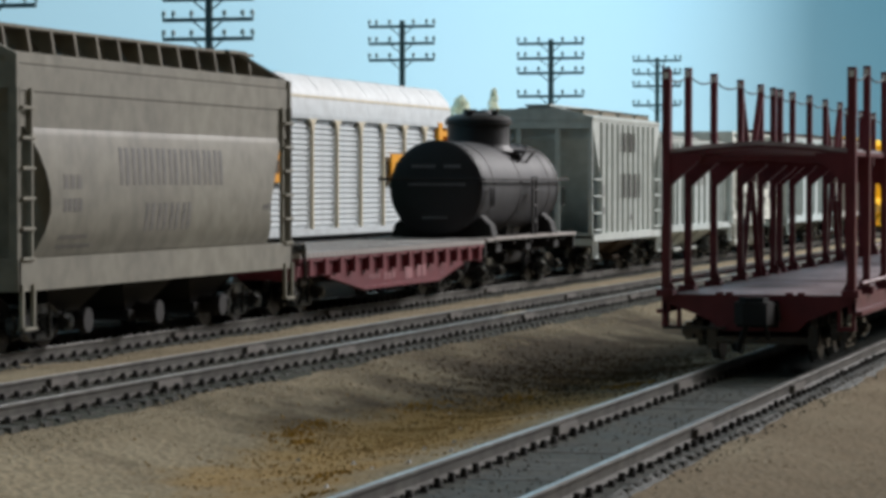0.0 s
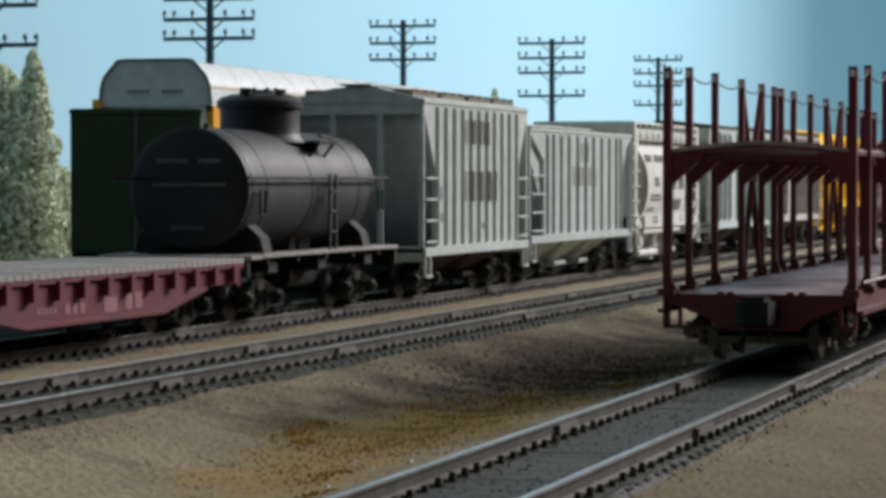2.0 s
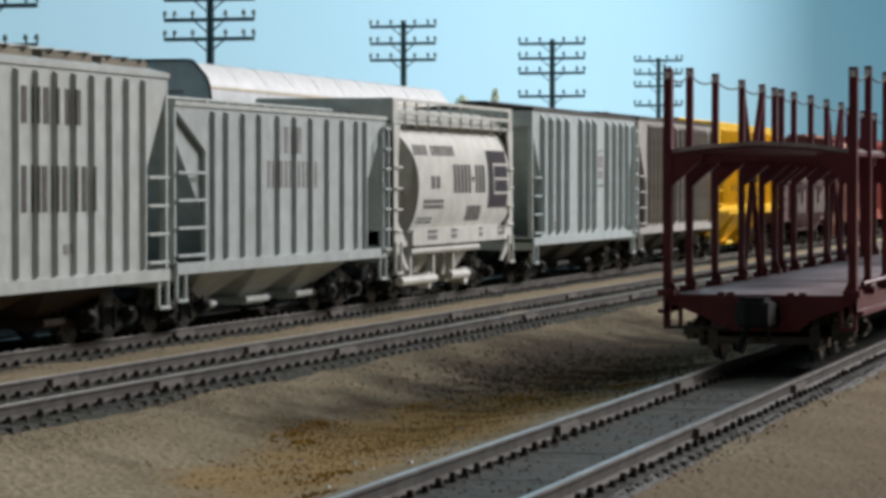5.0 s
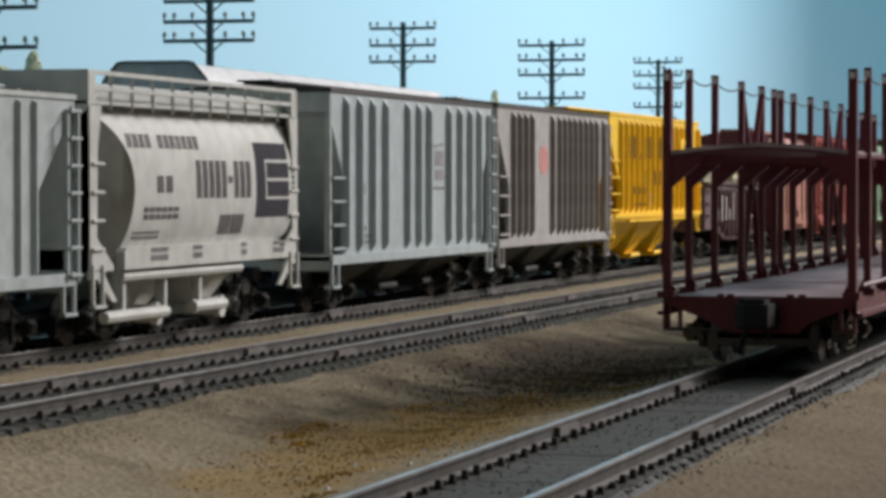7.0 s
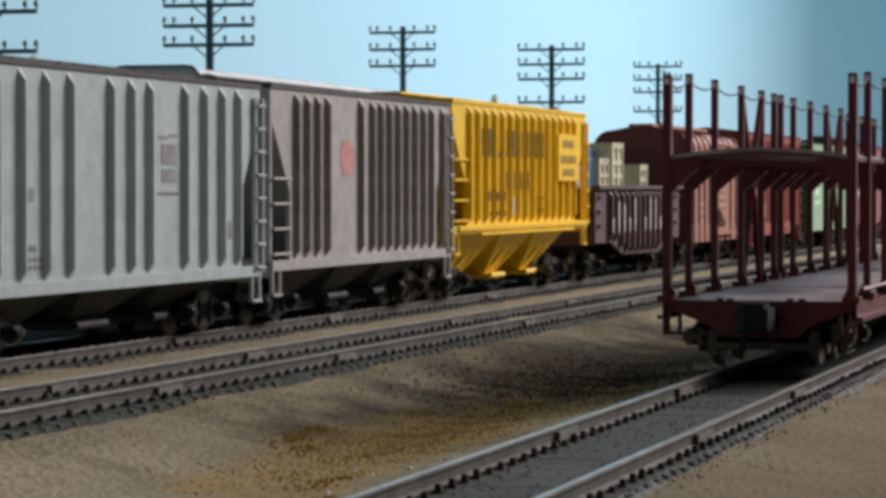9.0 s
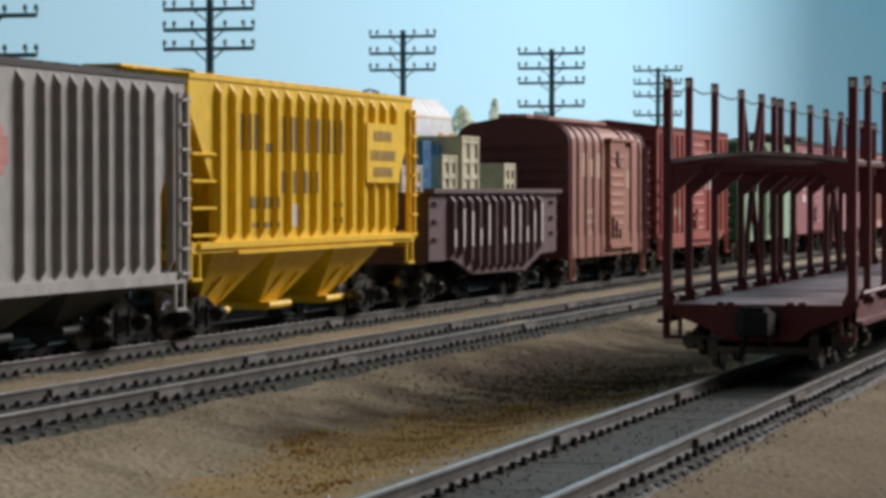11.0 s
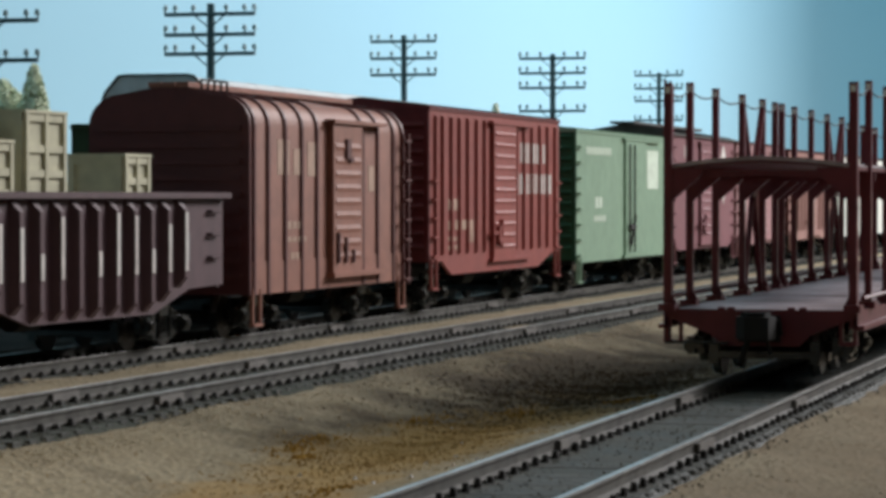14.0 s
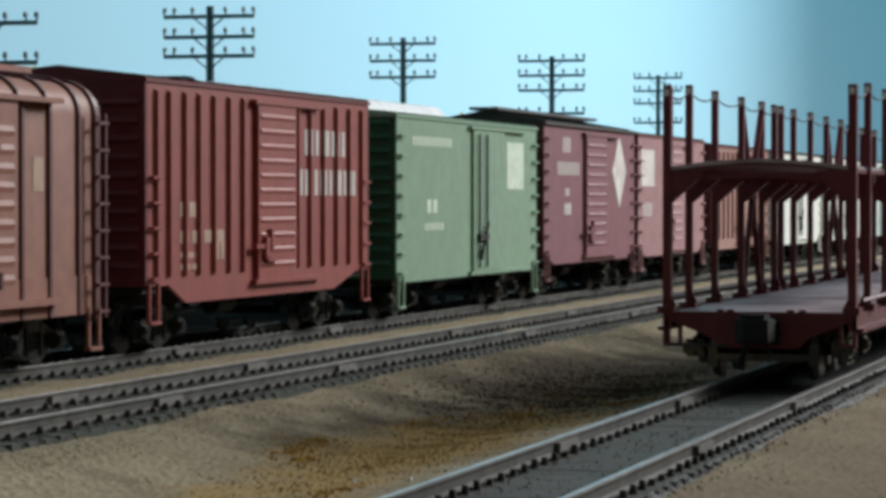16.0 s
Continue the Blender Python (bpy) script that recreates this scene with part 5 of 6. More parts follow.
def crate(label, q, y, lx, ly, z0, z1, mat, frames=True):
    c = rolling("crate", label, "crate", q, z0, y, "crates in the gondola")
    bm = B()
    h = z1 - z0
    box(bm, 0, lx, -ly / 2, ly / 2, 0, h)
    part("panel", bm, CR[mat], c, bevel=0.015)
    def strip(*b):
        bm = B()
        box(bm, *b)
        part("batten", bm, CR[mat], c)
    n = max(2, round(lx / 0.8))
    for k in range(n + 1):
        x = k * (lx - 0.12) / n
        strip(x, x + 0.12, -ly / 2 - 0.06, -ly / 2 + 0.02, 0, h)
    for z in (0.004, h * 0.27, h / 2 - 0.06, h * 0.64, h * 0.78, h - 0.124):
        strip(0.004, lx - 0.004, -ly / 2 - 0.045, -ly / 2 + 0.02, z, z + 0.12)
    for y in (-ly / 2 + 0.004, ly / 2 - 0.124):
        strip(-0.05, 0.02, y, y + 0.12, 0.002, h - 0.002)
    strip(-0.04, 0.02, -ly / 2 + 0.008, ly / 2 - 0.008, h - 0.124, h - 0.006)
    bm = B()
    box(bm, -0.06, lx + 0.02, -ly / 2 - 0.07, ly / 2 + 0.03, h, h + 0.05)
    part("lid", bm, CR[mat], c)


crate("pale low crate in the gondola's near end", 156.95, -0.2, 1.65, 1.2, 1.14, 3.16, "pale")
crate("tall blue crate in the gondola", 158.7, -0.15, 0.6, 1.3, 1.14, 3.72, "blue")
crate("beige battened crate of middle height", 160.36, -0.3, 1.3, 1.0, 1.14, 3.42, "beige")
crate("narrow blue crate beside a taller beige one", 161.72, 0.0, 0.34, 0.6, 1.14, 3.66, "blue")
crate("tall beige battened crate in the gondola", 162.15, -0.15, 1.6, 1.3, 1.14, 3.90, "beige")
crate("long low beige crate in the gondola", 166.3, -0.31, 1.15, 0.98, 1.14, 3.28, "beige")


def wagon_top():
    """A box car whose roof sheets curve down into the sides."""
    q, L, w, zb = 170.6, 10.1, 3.1, 0.82
    car = rolling("box_car", "faded brown box car with rounded roof and banded sides", "freight car", q)

    def shape(g):
        pts = [(-w / 2 - g, zb), (-w / 2 - g, 3.92)]
        for k in range(1, 7):
            a = radians(15 * k)
            pts.append((-w / 2 + 0.55 - (0.55 + g) * math.cos(a), 3.92 + (0.52 + g) * math.sin(a)))
        pts.append((0, 4.62 + g))
        return pts + [(-y, z) for y, z in pts[-2::-1]]
    bm = B()
    prism(bm, shape(0), 0.08, L - 0.08)
    part("body_shell", bm, P["oxide2"], car, smooth=True)
    for x in (0.2, 1.0, 2.0, 3.0, 3.95, 7.0, 8.05, 9.2, 9.85):
        bm = B()
        prism(bm, shape(0.05), x - 0.05, x + 0.05)
        part("seam_band", bm, P["oxide_shade_and_trim"], car)
    # End walls are darker than the sides: their shade is in the paint.
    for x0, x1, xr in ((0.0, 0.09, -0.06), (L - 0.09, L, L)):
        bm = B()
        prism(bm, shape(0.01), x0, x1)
        wall = part("end_wall", bm, P["oxide_shade_and_trim"], car)
        bm = B()
        box(bm, xr, xr + 0.06, -w / 2 + 0.15, w / 2 - 0.15, 0, 0.1)
        me = mesh("end_rib", bm, P["oxide_shade_and_trim"])
        for k in range(10):
            part("end_rib", me, None, wall, at=(0, 0, 1.1 + k * 0.3))
    bm = B()
    for s in (-1, 1):
        y0, y1 = sorted((s * (w / 2 + 0.02), s * (w / 2 - 0.03)))
        box(bm, 0.1, L - 0.1, y0, y1, zb, 1.42)
    part("side_sill", bm, P["oxide2"], car)
    bm = B()
    x0, x1, yd = 4.65, 6.6, -w / 2
    box(bm, x0, x1, yd - 0.14, yd + 0.02, 1.12, 4.05)
    door = part("door", bm, P["oxide2"], car)
    rb = B()
    prism(rb, [(yd - 0.14, 0), (yd - 0.16, 0.08), (yd - 0.14, 0.16)], x0 + 0.15, x1 - 0.15)
    me = mesh("door_rib", rb, P["oxide2"])
    for k in range(9):
        part("door_rib", me, None, door, at=(0, 0, 1.35 + 0.27 * k))
    bm = B()
    box(bm, x0 + 0.75, x0 + 1.0, yd - 0.2, yd - 0.13, 3.35, 3.75)
    box(bm, x0 + 0.95, x0 + 1.2, yd - 0.2, yd - 0.13, 3.3, 3.4)
    box(bm, x0 + 0.2, x0 + 0.3, yd - 0.2, yd - 0.13, 1.3, 1.9)
    box(bm, x0 + 0.7, x0 + 0.8, yd - 0.2, yd - 0.13, 1.3, 1.8)
    box(bm, x0 + 1.2, x0 + 1.3, yd - 0.2, yd - 0.13, 1.3, 1.55)
    part("door_latch", bm, P["oxide_shade_and_trim"], door)
    bm = B()
    box(bm, x0 - 0.1, x1 + 1.7, yd - 0.2, yd + 0.01, 1.02, 1.12)
    part("door_track", bm, P["oxide2"], car)
    bm = B()
    box(bm, x0 - 0.1, x1 + 1.6, yd - 0.2, yd + 0.01, 4.05, 4.13)
    part("door_track", bm, P["oxide2"], car)
    bm = B()
    box(bm, -0.02, L + 0.02, -0.12, 0.12, 4.6, 4.7)
    plank = mesh("roof_walk_plank", bm, P["oxide2"])
    for y in (-0.27, 0, 0.27):
        part("roof_walk_plank", plank, None, car, at=(0, y, 0))
    bm = B()
    for k in range(5):
        rod(bm, (0.1 + k * 0.35, -0.6, 4.56), (0.1 + k * 0.35, -0.6, 4.74), 0.025, 5)
    rod(bm, (0.1, -0.6, 4.74), (1.5, -0.6, 4.74), 0.025, 5)
    part("roof_grab_iron", bm, M["under"], car)
    put_ladder(ladder_mesh("ladder", 0.42, 0.75, 3.95, 0.42, P["oxide_shade_and_trim"], True, 0.03), car, (L - 0.5, yd - 0.1, 0))
    stp = step_mesh(P["oxide2"])
    for x in (0.12, L - 0.5):
        part("stirrup_step", stp, None, car, at=(x, yd + 0.02, zb - 1.0))
    marks((1.58, 3.02, 0.7, 0.66, 1), (2.55, 3.02, 0.5, 0.5, 1), (3.4, 3.0, 0.72, 0.66, 1), mat="ink_faint")(car, w)
    marks((7.45, 2.72, 0.4, 0.52, 1), (2.2, 2.0, 0.9, 0.14, 3), (2.2, 1.75, 1.2, 0.1, 4), (2.4, 1.35, 0.8, 0.2, 3), mat="ink_faint")(car, w)
    running_gear(car, L, 1.6)


wagon_top()

box_car("red ribbed box car with a ribbed sliding door", 182.7, 12.7, 4.56, 1.16, P["red"], P["red_shade_and_roof"], P["red_shade_and_roof"], [0.45, 1.05, 1.8, 2.5, 3.25, 4.05, 4.8, 7.95, 8.7, 9.55, 10.4, 11.25, 12.1],
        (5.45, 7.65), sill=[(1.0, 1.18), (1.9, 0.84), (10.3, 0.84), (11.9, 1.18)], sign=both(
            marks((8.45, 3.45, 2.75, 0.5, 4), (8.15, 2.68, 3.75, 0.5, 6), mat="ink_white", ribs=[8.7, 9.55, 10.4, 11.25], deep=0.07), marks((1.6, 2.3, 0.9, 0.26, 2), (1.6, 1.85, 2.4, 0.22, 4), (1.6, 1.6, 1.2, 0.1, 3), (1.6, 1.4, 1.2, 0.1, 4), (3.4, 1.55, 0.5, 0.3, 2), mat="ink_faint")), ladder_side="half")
box_car("pale green smooth-sided box car with plug door", 197.4, 12.85, 4.38, 0.90, P["green"], P["green_shaded_end"], P["green"], (), (6.3, 9.2), flat_roof=0.18, door_kind="plug", name="box_car",
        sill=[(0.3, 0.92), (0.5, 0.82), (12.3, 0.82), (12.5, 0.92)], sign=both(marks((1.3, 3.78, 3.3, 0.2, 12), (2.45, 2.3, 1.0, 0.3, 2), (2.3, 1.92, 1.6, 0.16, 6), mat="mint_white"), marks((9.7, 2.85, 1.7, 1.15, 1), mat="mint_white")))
box_car("faded red-brown box car with dark roof and diamond herald", 211.0, 11.6, 4.56, 1.12, P["mauve"], P["oxide_shade_and_trim"], P["roof_dark"], (), (4.7, 7.3), walk_roof=True, flat_roof=0.3, roof_over=0.08,
        sign=both(marks((2.2, 3.85, 1.0, 0.4, 2), (1.6, 3.25, 2.6, 0.35, 7), (2.5, 2.7, 0.5, 0.2, 2), (2.4, 2.2, 0.8, 0.3, 3), mat="ink_white"),
                  lambda car, w: part("herald", diamond(9.35, 3.4, 0.95, 1.05, -w / 2 - 0.02), P["ink_white"], car, "white diamond herald")))

box_car("pinkish brown box car with a large white panel", 223.1, 11.0, 4.5, 1.1, P["mauve2"], P["oxide_shade_and_trim"], P["oxide_shade_and_trim"], (), (4.4, 6.6), sign=marks((0.5, 3.0, 2.0, 1.1, 1), (0.8, 2.1, 1.4, 0.4, 3), (8.0, 2.6, 1.6, 0.8, 3), mat="ink_white"))
box_car("brown box car with plain weathered sides", 235.4, 12.2, 4.4, 1.1, P["brown"], P["oxide_shade_and_trim"], P["oxide_shade_and_trim"], [0.6 + 0.9 * k for k in range(6)] + [7.6 + 0.85 * k for k in range(5)], (5.2, 7.2))
box_car("cream-white refrigerator car with dark roof", 249.3, 12.4, 4.4, 1.05, P["cream"], P["cream"], P["roof_dark"], (), (5.4, 7.2), door_kind="plug")
box_car("cream-white refrigerator car with dark roof", 263.2, 12.4, 4.4, 1.05, P["cream"], P["cream"], P["roof_dark"], (), (5.4, 7.2), door_kind="plug")
box_car("pale grey box car at the train's tail", 277.1, 12.4, 4.4, 1.05, P["grey2"], P["grey1"], P["roof_dark"], (), (5.4, 7.2))
# ---- standing things ----


EYE = surface("white_cable_eye", rgb("f0efec"), rgb("d8d6d0"), 0.5, amount=0.2)


def auto_rack():
    """An empty two-deck rack on a long flat car, open at its end."""
    x0, L, w = 41.9, 27.0, 2.776
    car = thing("open_auto_rack_car", "empty dark red open auto rack car with two decks", "freight car", x0, Y_C + 0.255, 0)
    red = M["oxide"]
    bm = B()
    box(bm, 0.0, L, -1.28, 1.28, 0.90, 0.98)
    part("lower_deck", bm, M["rack_deck"], car, "streaked mauve-grey steel floor")
    bm = B()
    prism(bm, [(-w / 2, 0.98), (w / 2, 0.98), (w / 2, 0.88), (0.72, 0.62), (0.55, 0.46), (-0.55, 0.46), (-0.72, 0.62), (-w / 2, 0.88)], -0.02, 0.16)
    for y in (-0.62, -0.45, 0.42, 0.56):
        box(bm, -0.04, 0.04, y - 0.05, y + 0.05, 0.96, 1.02)
    part("end_sill", bm, red, car)
    bm = B()
    box(bm, 0.16, L - 0.16, -0.4, 0.4, 0.45, 0.9)
    for k in range(8):
        box(bm, 1.5 + k * 3.2, 1.62 + k * 3.2, -1.2, 1.2, 0.7, 0.9)
    part("centre_sill", bm, M["under"], car)
    for s in (-1, 1):
        y0, y1 = sorted((s * w / 2, s * (w / 2 - 0.1)))
        bm = B()
        box(bm, 0.0, L, y0, y1, 0.72, 0.96)
        a, b = sorted((s * (w / 2 + 0.1), s * (w / 2 - 0.02)))
        box(bm, 0.0, L, a, b, 0.70, 0.76)
        part("side_sill", bm, red, car)
        bm = B()
        rod(bm, (0.3, s * (w / 2 + 0.05), 1.15), (L, s * (w / 2 + 0.05), 1.15), 0.03, 6)
        part("side_rail", bm, red, car)
    bm = B()
    arch = [(-w / 2 + 0.05, 3.03), (-0.7, 3.11), (0, 3.15), (0.7, 3.11), (w / 2 - 0.05, 3.03)]
    prism(bm, arch + [(y, z - 0.05) for y, z in arch[::-1]], 0.0, L)
    part("upper_deck", bm, red, car)
    bm = B()
    prism(bm, [(y, z + 0.025) for y, z in arch] + [(y, z + 0.004) for y, z in arch[::-1]], 0.0, L)
    part("deck_tread", bm, M["rack_deck"], car, "dusty grey upper deck tread")
    # Thin strip in the deck's pale colour along the open end.
    bm = B()
    prism(bm, [(y, z + 0.045) for y, z in arch] + [(y, z - 0.015) for y, z in arch[::-1]], -0.05, -0.004)
    part("deck_edge", bm, M["rack_deck"], car, "pale lip along the upper deck's end")
    for k in range(12):
        bm = B()
        x = 0.05 + k * (L - 0.2) / 11
        prism(bm, [(-w / 2 + 0.05, 2.99), (w / 2 - 0.05, 2.99), (w / 2 - 0.05, 2.84), (0, 2.92), (-w / 2 + 0.05, 2.84)], x, x + 0.08)
        part("cross_bearer", bm, red, car)
    xs = [0.0, 1.68, 3.89, 6.4, 8.5, 9.9, 10.69, 12.19, 14.37, 16.57, 18.76, 19.95, 20.7, 22.2, 24.4, 26.8]
    hs = [4.24, 4.32, 4.31, 4.30, 4.29, 4.28, 4.28, 4.27, 4.27, 4.25, 4.25, 4.16, 4.16, 4.16, 4.16, 4.16]
    for s in (-1, 1):
        for i, (x, h) in enumerate(zip(xs, hs)):
            y = s * (w / 2 - 0.05)
            bm = B()
            wd, dp = (0.13, 0.05) if i else (0.18, 0.06)
            box(bm, x - wd / 2, x + wd / 2, y - dp, y + dp, 0.96, h)
            box(bm, x - wd / 2 - 0.1, x + wd / 2 + 0.1, y - 0.12, y + 0.12, 0.96, 1.06)
            prism(bm, [(y, 1.3), (y - s * 0.13, 1.05), (y, 1.05)], x - 0.04, x + 0.04)
            post = part("post", bm, red, car)
            bm = B()
            prism(bm, [(y, 3.02), (y - s * 0.52, 3.02), (y - s * 0.50, 2.93), (y - s * 0.07, 2.56), (y, 2.52)], x - 0.06, x + 0.06)
            part("gusset", bm, red, post)
            bm = B()
            box(bm, x - wd / 2 - 0.02, x - wd / 2 + 0.02, y - 0.035, y + 0.035, h - 0.14, h - 0.05)
            part("cable_eye", bm, EYE, post)
        for a, b in ((3, 4), (9, 10)):
            bm = B()
            y = s * (w / 2 - 0.05)
            beam(bm, (xs[a] + 0.2, y, 1.0), (xs[a] + 1.1, y, 2.75), 0.09, 0.06)
            beam(bm, (xs[b] - 0.2, y, 1.0), (xs[a] + 1.1, y, 2.75), 0.09, 0.06)
            box(bm, xs[a] + 0.85, xs[a] + 1.35, y - 0.05, y + 0.05, 2.6, 2.95)
            beam(bm, (xs[a] + 0.75, y, 3.1), (xs[a], y, 4.15), 0.1, 0.07)
            beam(bm, (xs[b] - 0.85, y, 3.1), (xs[b], y, 4.15), 0.1, 0.07)
            part("brace", bm, red, car)
        bm = B()
        for (x, h), (x2, h2) in zip(list(zip(xs, hs))[:-1], list(zip(xs, hs))[1:]):
            y = s * (w / 2 - 0.05)
            sag = 0.10 if x2 - x > 1 else 0.02
            pts = [(x + (x2 - x) * k / 6, y, h + (h2 - h) * k / 6 - 0.1 - sag * 4 * (k / 6) * (1 - k / 6)) for k in range(7)]
            for p, q in zip(pts, pts[1:]):
                rod(bm, p, q, 0.014, 4)
        part("cable", bm, M["under"], car)
        bm = B()
        a, b = sorted((s * w / 2, s * (w / 2 - 0.25)))
        box(bm, 0.0, 0.1, a, a + 0.05, 0.5, 0.92)
        box(bm, 0.0, 0.1, b - 0.05, b, 0.5, 0.92)
        box(bm, -0.02, 0.14, a, b, 0.48, 0.53)
        part("stirrup_step", bm, red, car)
        bm = B()
        y = s * (w / 2 + 0.03)
        if s < 0:
            continue
        for x in (0.16, 0.52):
            rod(bm, (x, y, 0.5), (x, y, 4.3), 0.025, 5)
        for k in range(9):
            rod(bm, (0.16, y, 0.62 + 0.42 * k), (0.52, y, 0.62 + 0.42 * k), 0.02, 5)
        part("ladder", bm, red, car)
    bm = B()
    rod(bm, (-0.08, 0.45, 0.5), (-0.08, 1.38, 0.5), 0.025, 6)
    rod(bm, (-0.1, -0.1, 0.86), (-0.14, -0.3, 0.84), 0.025, 6)
    rod(bm, (-0.14, -0.3, 0.84), (-0.14, -0.33, 0.62), 0.03, 6)
    part("uncoupling_lever", bm, M["truck"], car)
    bm = B()
    box(bm, -0.10, 0.0, -0.30, 0.30, 0.52, 0.90)
    prism(bm, [(-0.75, -0.24), (-0.48, -0.30), (-0.1, -0.14), (-0.1, 0.14), (-0.5, 0.27), (-0.68, 0.12)], 0.58, 0.90, "z")
    rod(bm, (-0.35, 0.1, 0.6), (-0.3, 0.24, 0.22), 0.045, 6)
    part("coupler_pocket", bm, M["under"], car, bevel=0.02)
    running_gear(car, L, 1.7, sill=False, turning=False)


auto_rack()


def closed_rack():
    x0, y0, L, w = 75.0, 28.62, 25.0, 3.2
    car = thing("enclosed_auto_rack_car", "silver enclosed auto rack car with yellow end frames", "freight car", x0, y0, 0)
    silver = surface("silver_rack_sheet", rgb("c2c8ca"), rgb("a6a9a8"), 0.45, 0.0, amount=0.3)
    yel = surface("orange_yellow_rack_paint", rgb("e39c18"), rgb("b9781b"), 0.5, amount=0.3)
    tanp = surface("pale_tan_rack_post", rgb("d2c7ad"), rgb("ada38c"), 0.5, amount=0.3)
    zt = 5.87

    def shape(g):
        pts = [(-w / 2, 4.62), (-w / 2 + 0.05, 5.15), (-w / 2 + 0.14, 5.4), (-w / 2 + 0.52, 5.84), (-w / 2 + 0.72, zt)]
        return [(y, z + g) for y, z in pts] + [(-y, z + g) for y, z in pts[::-1]]
    bm = B()
    prism(bm, shape(0), 0.0, L)
    part("roof", bm, silver, car, smooth=True)
    k = 1
    while k * 2.5 < L:
        bm = B()
        prism(bm, shape(0.012), k * 2.5 - 0.03, k * 2.5 + 0.03)
        part("roof_seam", bm, silver, car)
        k += 1
    for s in (-1, 1):
        for yy, zz in ((w / 2 - 0.07, 5.17), (w / 2 - 0.52, 5.76)):
            bm = B()
            beam(bm, (0.05, s * yy, zz), (L, s * yy, zz), 0.07, 0.07)
            part("roof_ridge", bm, tanp, car)
    bm = B()
    prism(bm, shape(0.04), -0.05, 0.05)
    box(bm, -0.04, 0.06, -w / 2 + 0.15, w / 2 - 0.15, 1.1, 4.62)
    part("end_cap", bm, silver, car)
    bm = B()
    rim = [(y * 1.01, z + 0.05) for y, z in shape(0.0)]
    for p, q in zip(rim, rim[1:]):
        beam(bm, (-0.06, p[0], p[1]), (-0.06, q[0], q[1]), 0.06, 0.06)
    part("end_rim", bm, P["darkgrey"], car, "dark edging round the roof's end")
    bm = B()
    box(bm, -0.12, 0.3, w / 2 - 0.05, w / 2 + 0.2, 4.35, 4.85)
    part("corner_plate", bm, yel, car, "orange-yellow corner plate")
    for k, (y, n) in enumerate(((-0.85, 5), (0.15, 5))):
        bm = B()
        bars(bm, 0, 0, 0.13 * n, 0.08, n, 0)
        o = part("lettering", bm, P["ink2"], car, at=(-0.06, y + 0.65, 5.02))
        o.rotation_euler = (0, 0, -math.pi / 2)
    for s in (-1, 1):
        a, b = sorted((s * (w / 2 - 0.14), s * (w / 2 - 0.2)))
        bm = B()
        prism(bm, [(s * (w / 2 - 0.16), 0), (s * (w / 2 - 0.08), 0.02), (s * (w / 2 - 0.09), 0.08), (s * (w / 2 - 0.15), 0.13), (s * (w / 2 - 0.16), 0.16)], 1.9, L - 1.9)
        me = mesh("louvre", bm, silver)
        for k in range(20):
            part("louvre", me, None, car, at=(0, 0, 1.3 + 0.162 * k))
        bm = B()
        box(bm, 1.8, L - 1.8, a, b, 1.2, 4.62)
        part("side_screen", bm, silver, car)
        pm = B()
        c, d = sorted((0.0, s * 0.1))
        box(pm, -0.055, 0.055, c, d, 1.2, 4.5)
        for o in (-1, 1):
            prism(pm, [(o * 0.054, 4.5), (o * 0.42, 4.5), (o * 0.2, 4.4), (o * 0.11, 4.24), (o * 0.054, 4.05)], c, d, "y")
        me = mesh("post", pm, tanp)
        for x in (4.78, 6.48, 8.98, 11.48, 14.0, 16.5, 19.0, 21.5):
            part("post", me, None, car, at=(x, s * (w / 2 - 0.06), 0))
        bm = B()
        a, b = sorted((s * (w / 2 + 0.03), s * (w / 2 - 0.12)))
        box(bm, 0, L, a, b, 4.5, 4.64)
        box(bm, 0, L, a, b, 1.0, 1.2)
        part("side_rail", bm, silver, car)
        for xa in (0.0, L - 1.9):
            bm = B()
            a, b = sorted((s * (w / 2 + 0.06), s * (w / 2 - 0.3)))
            box(bm, xa, xa + 0.5, a, b, 1.0, 4.66)
            box(bm, xa + 1.4, xa + 1.9, a, b, 1.0, 4.66)
            for k in range(6):
                box(bm, xa + 0.5, xa + 1.4, a + 0.05, b - 0.05, 1.1 + 0.62 * k, 1.3 + 0.62 * k)
            part("end_frame", bm, yel, car, "orange-yellow ladder-like end frame")
        for x in (4.75, 17.1):
            bm = B()
            box(bm, x, x + 1.6, s * (w / 2 + 0.08) - 0.03, s * (w / 2 + 0.08) + 0.03, 2.6, 3.53)
            plate = part("placard", bm, yel, car, "yellow square placard")
            for d in (0.45, 0.9):
                bm = B()
                box(bm, x + d, x + d + 0.28, s * (w / 2 + 0.115) - 0.008, s * (w / 2 + 0.115) + 0.008, 2.86, 3.26)
                part("mark", bm, P["rust"], plate)
    bm = B()
    box(bm, 0, L, -1.4, 1.4, 0.7, 1.05)
    part("flat_frame", bm, M["under"], car)
    running_gear(car, L, 2.4, sill=False, turning=False)


closed_rack()


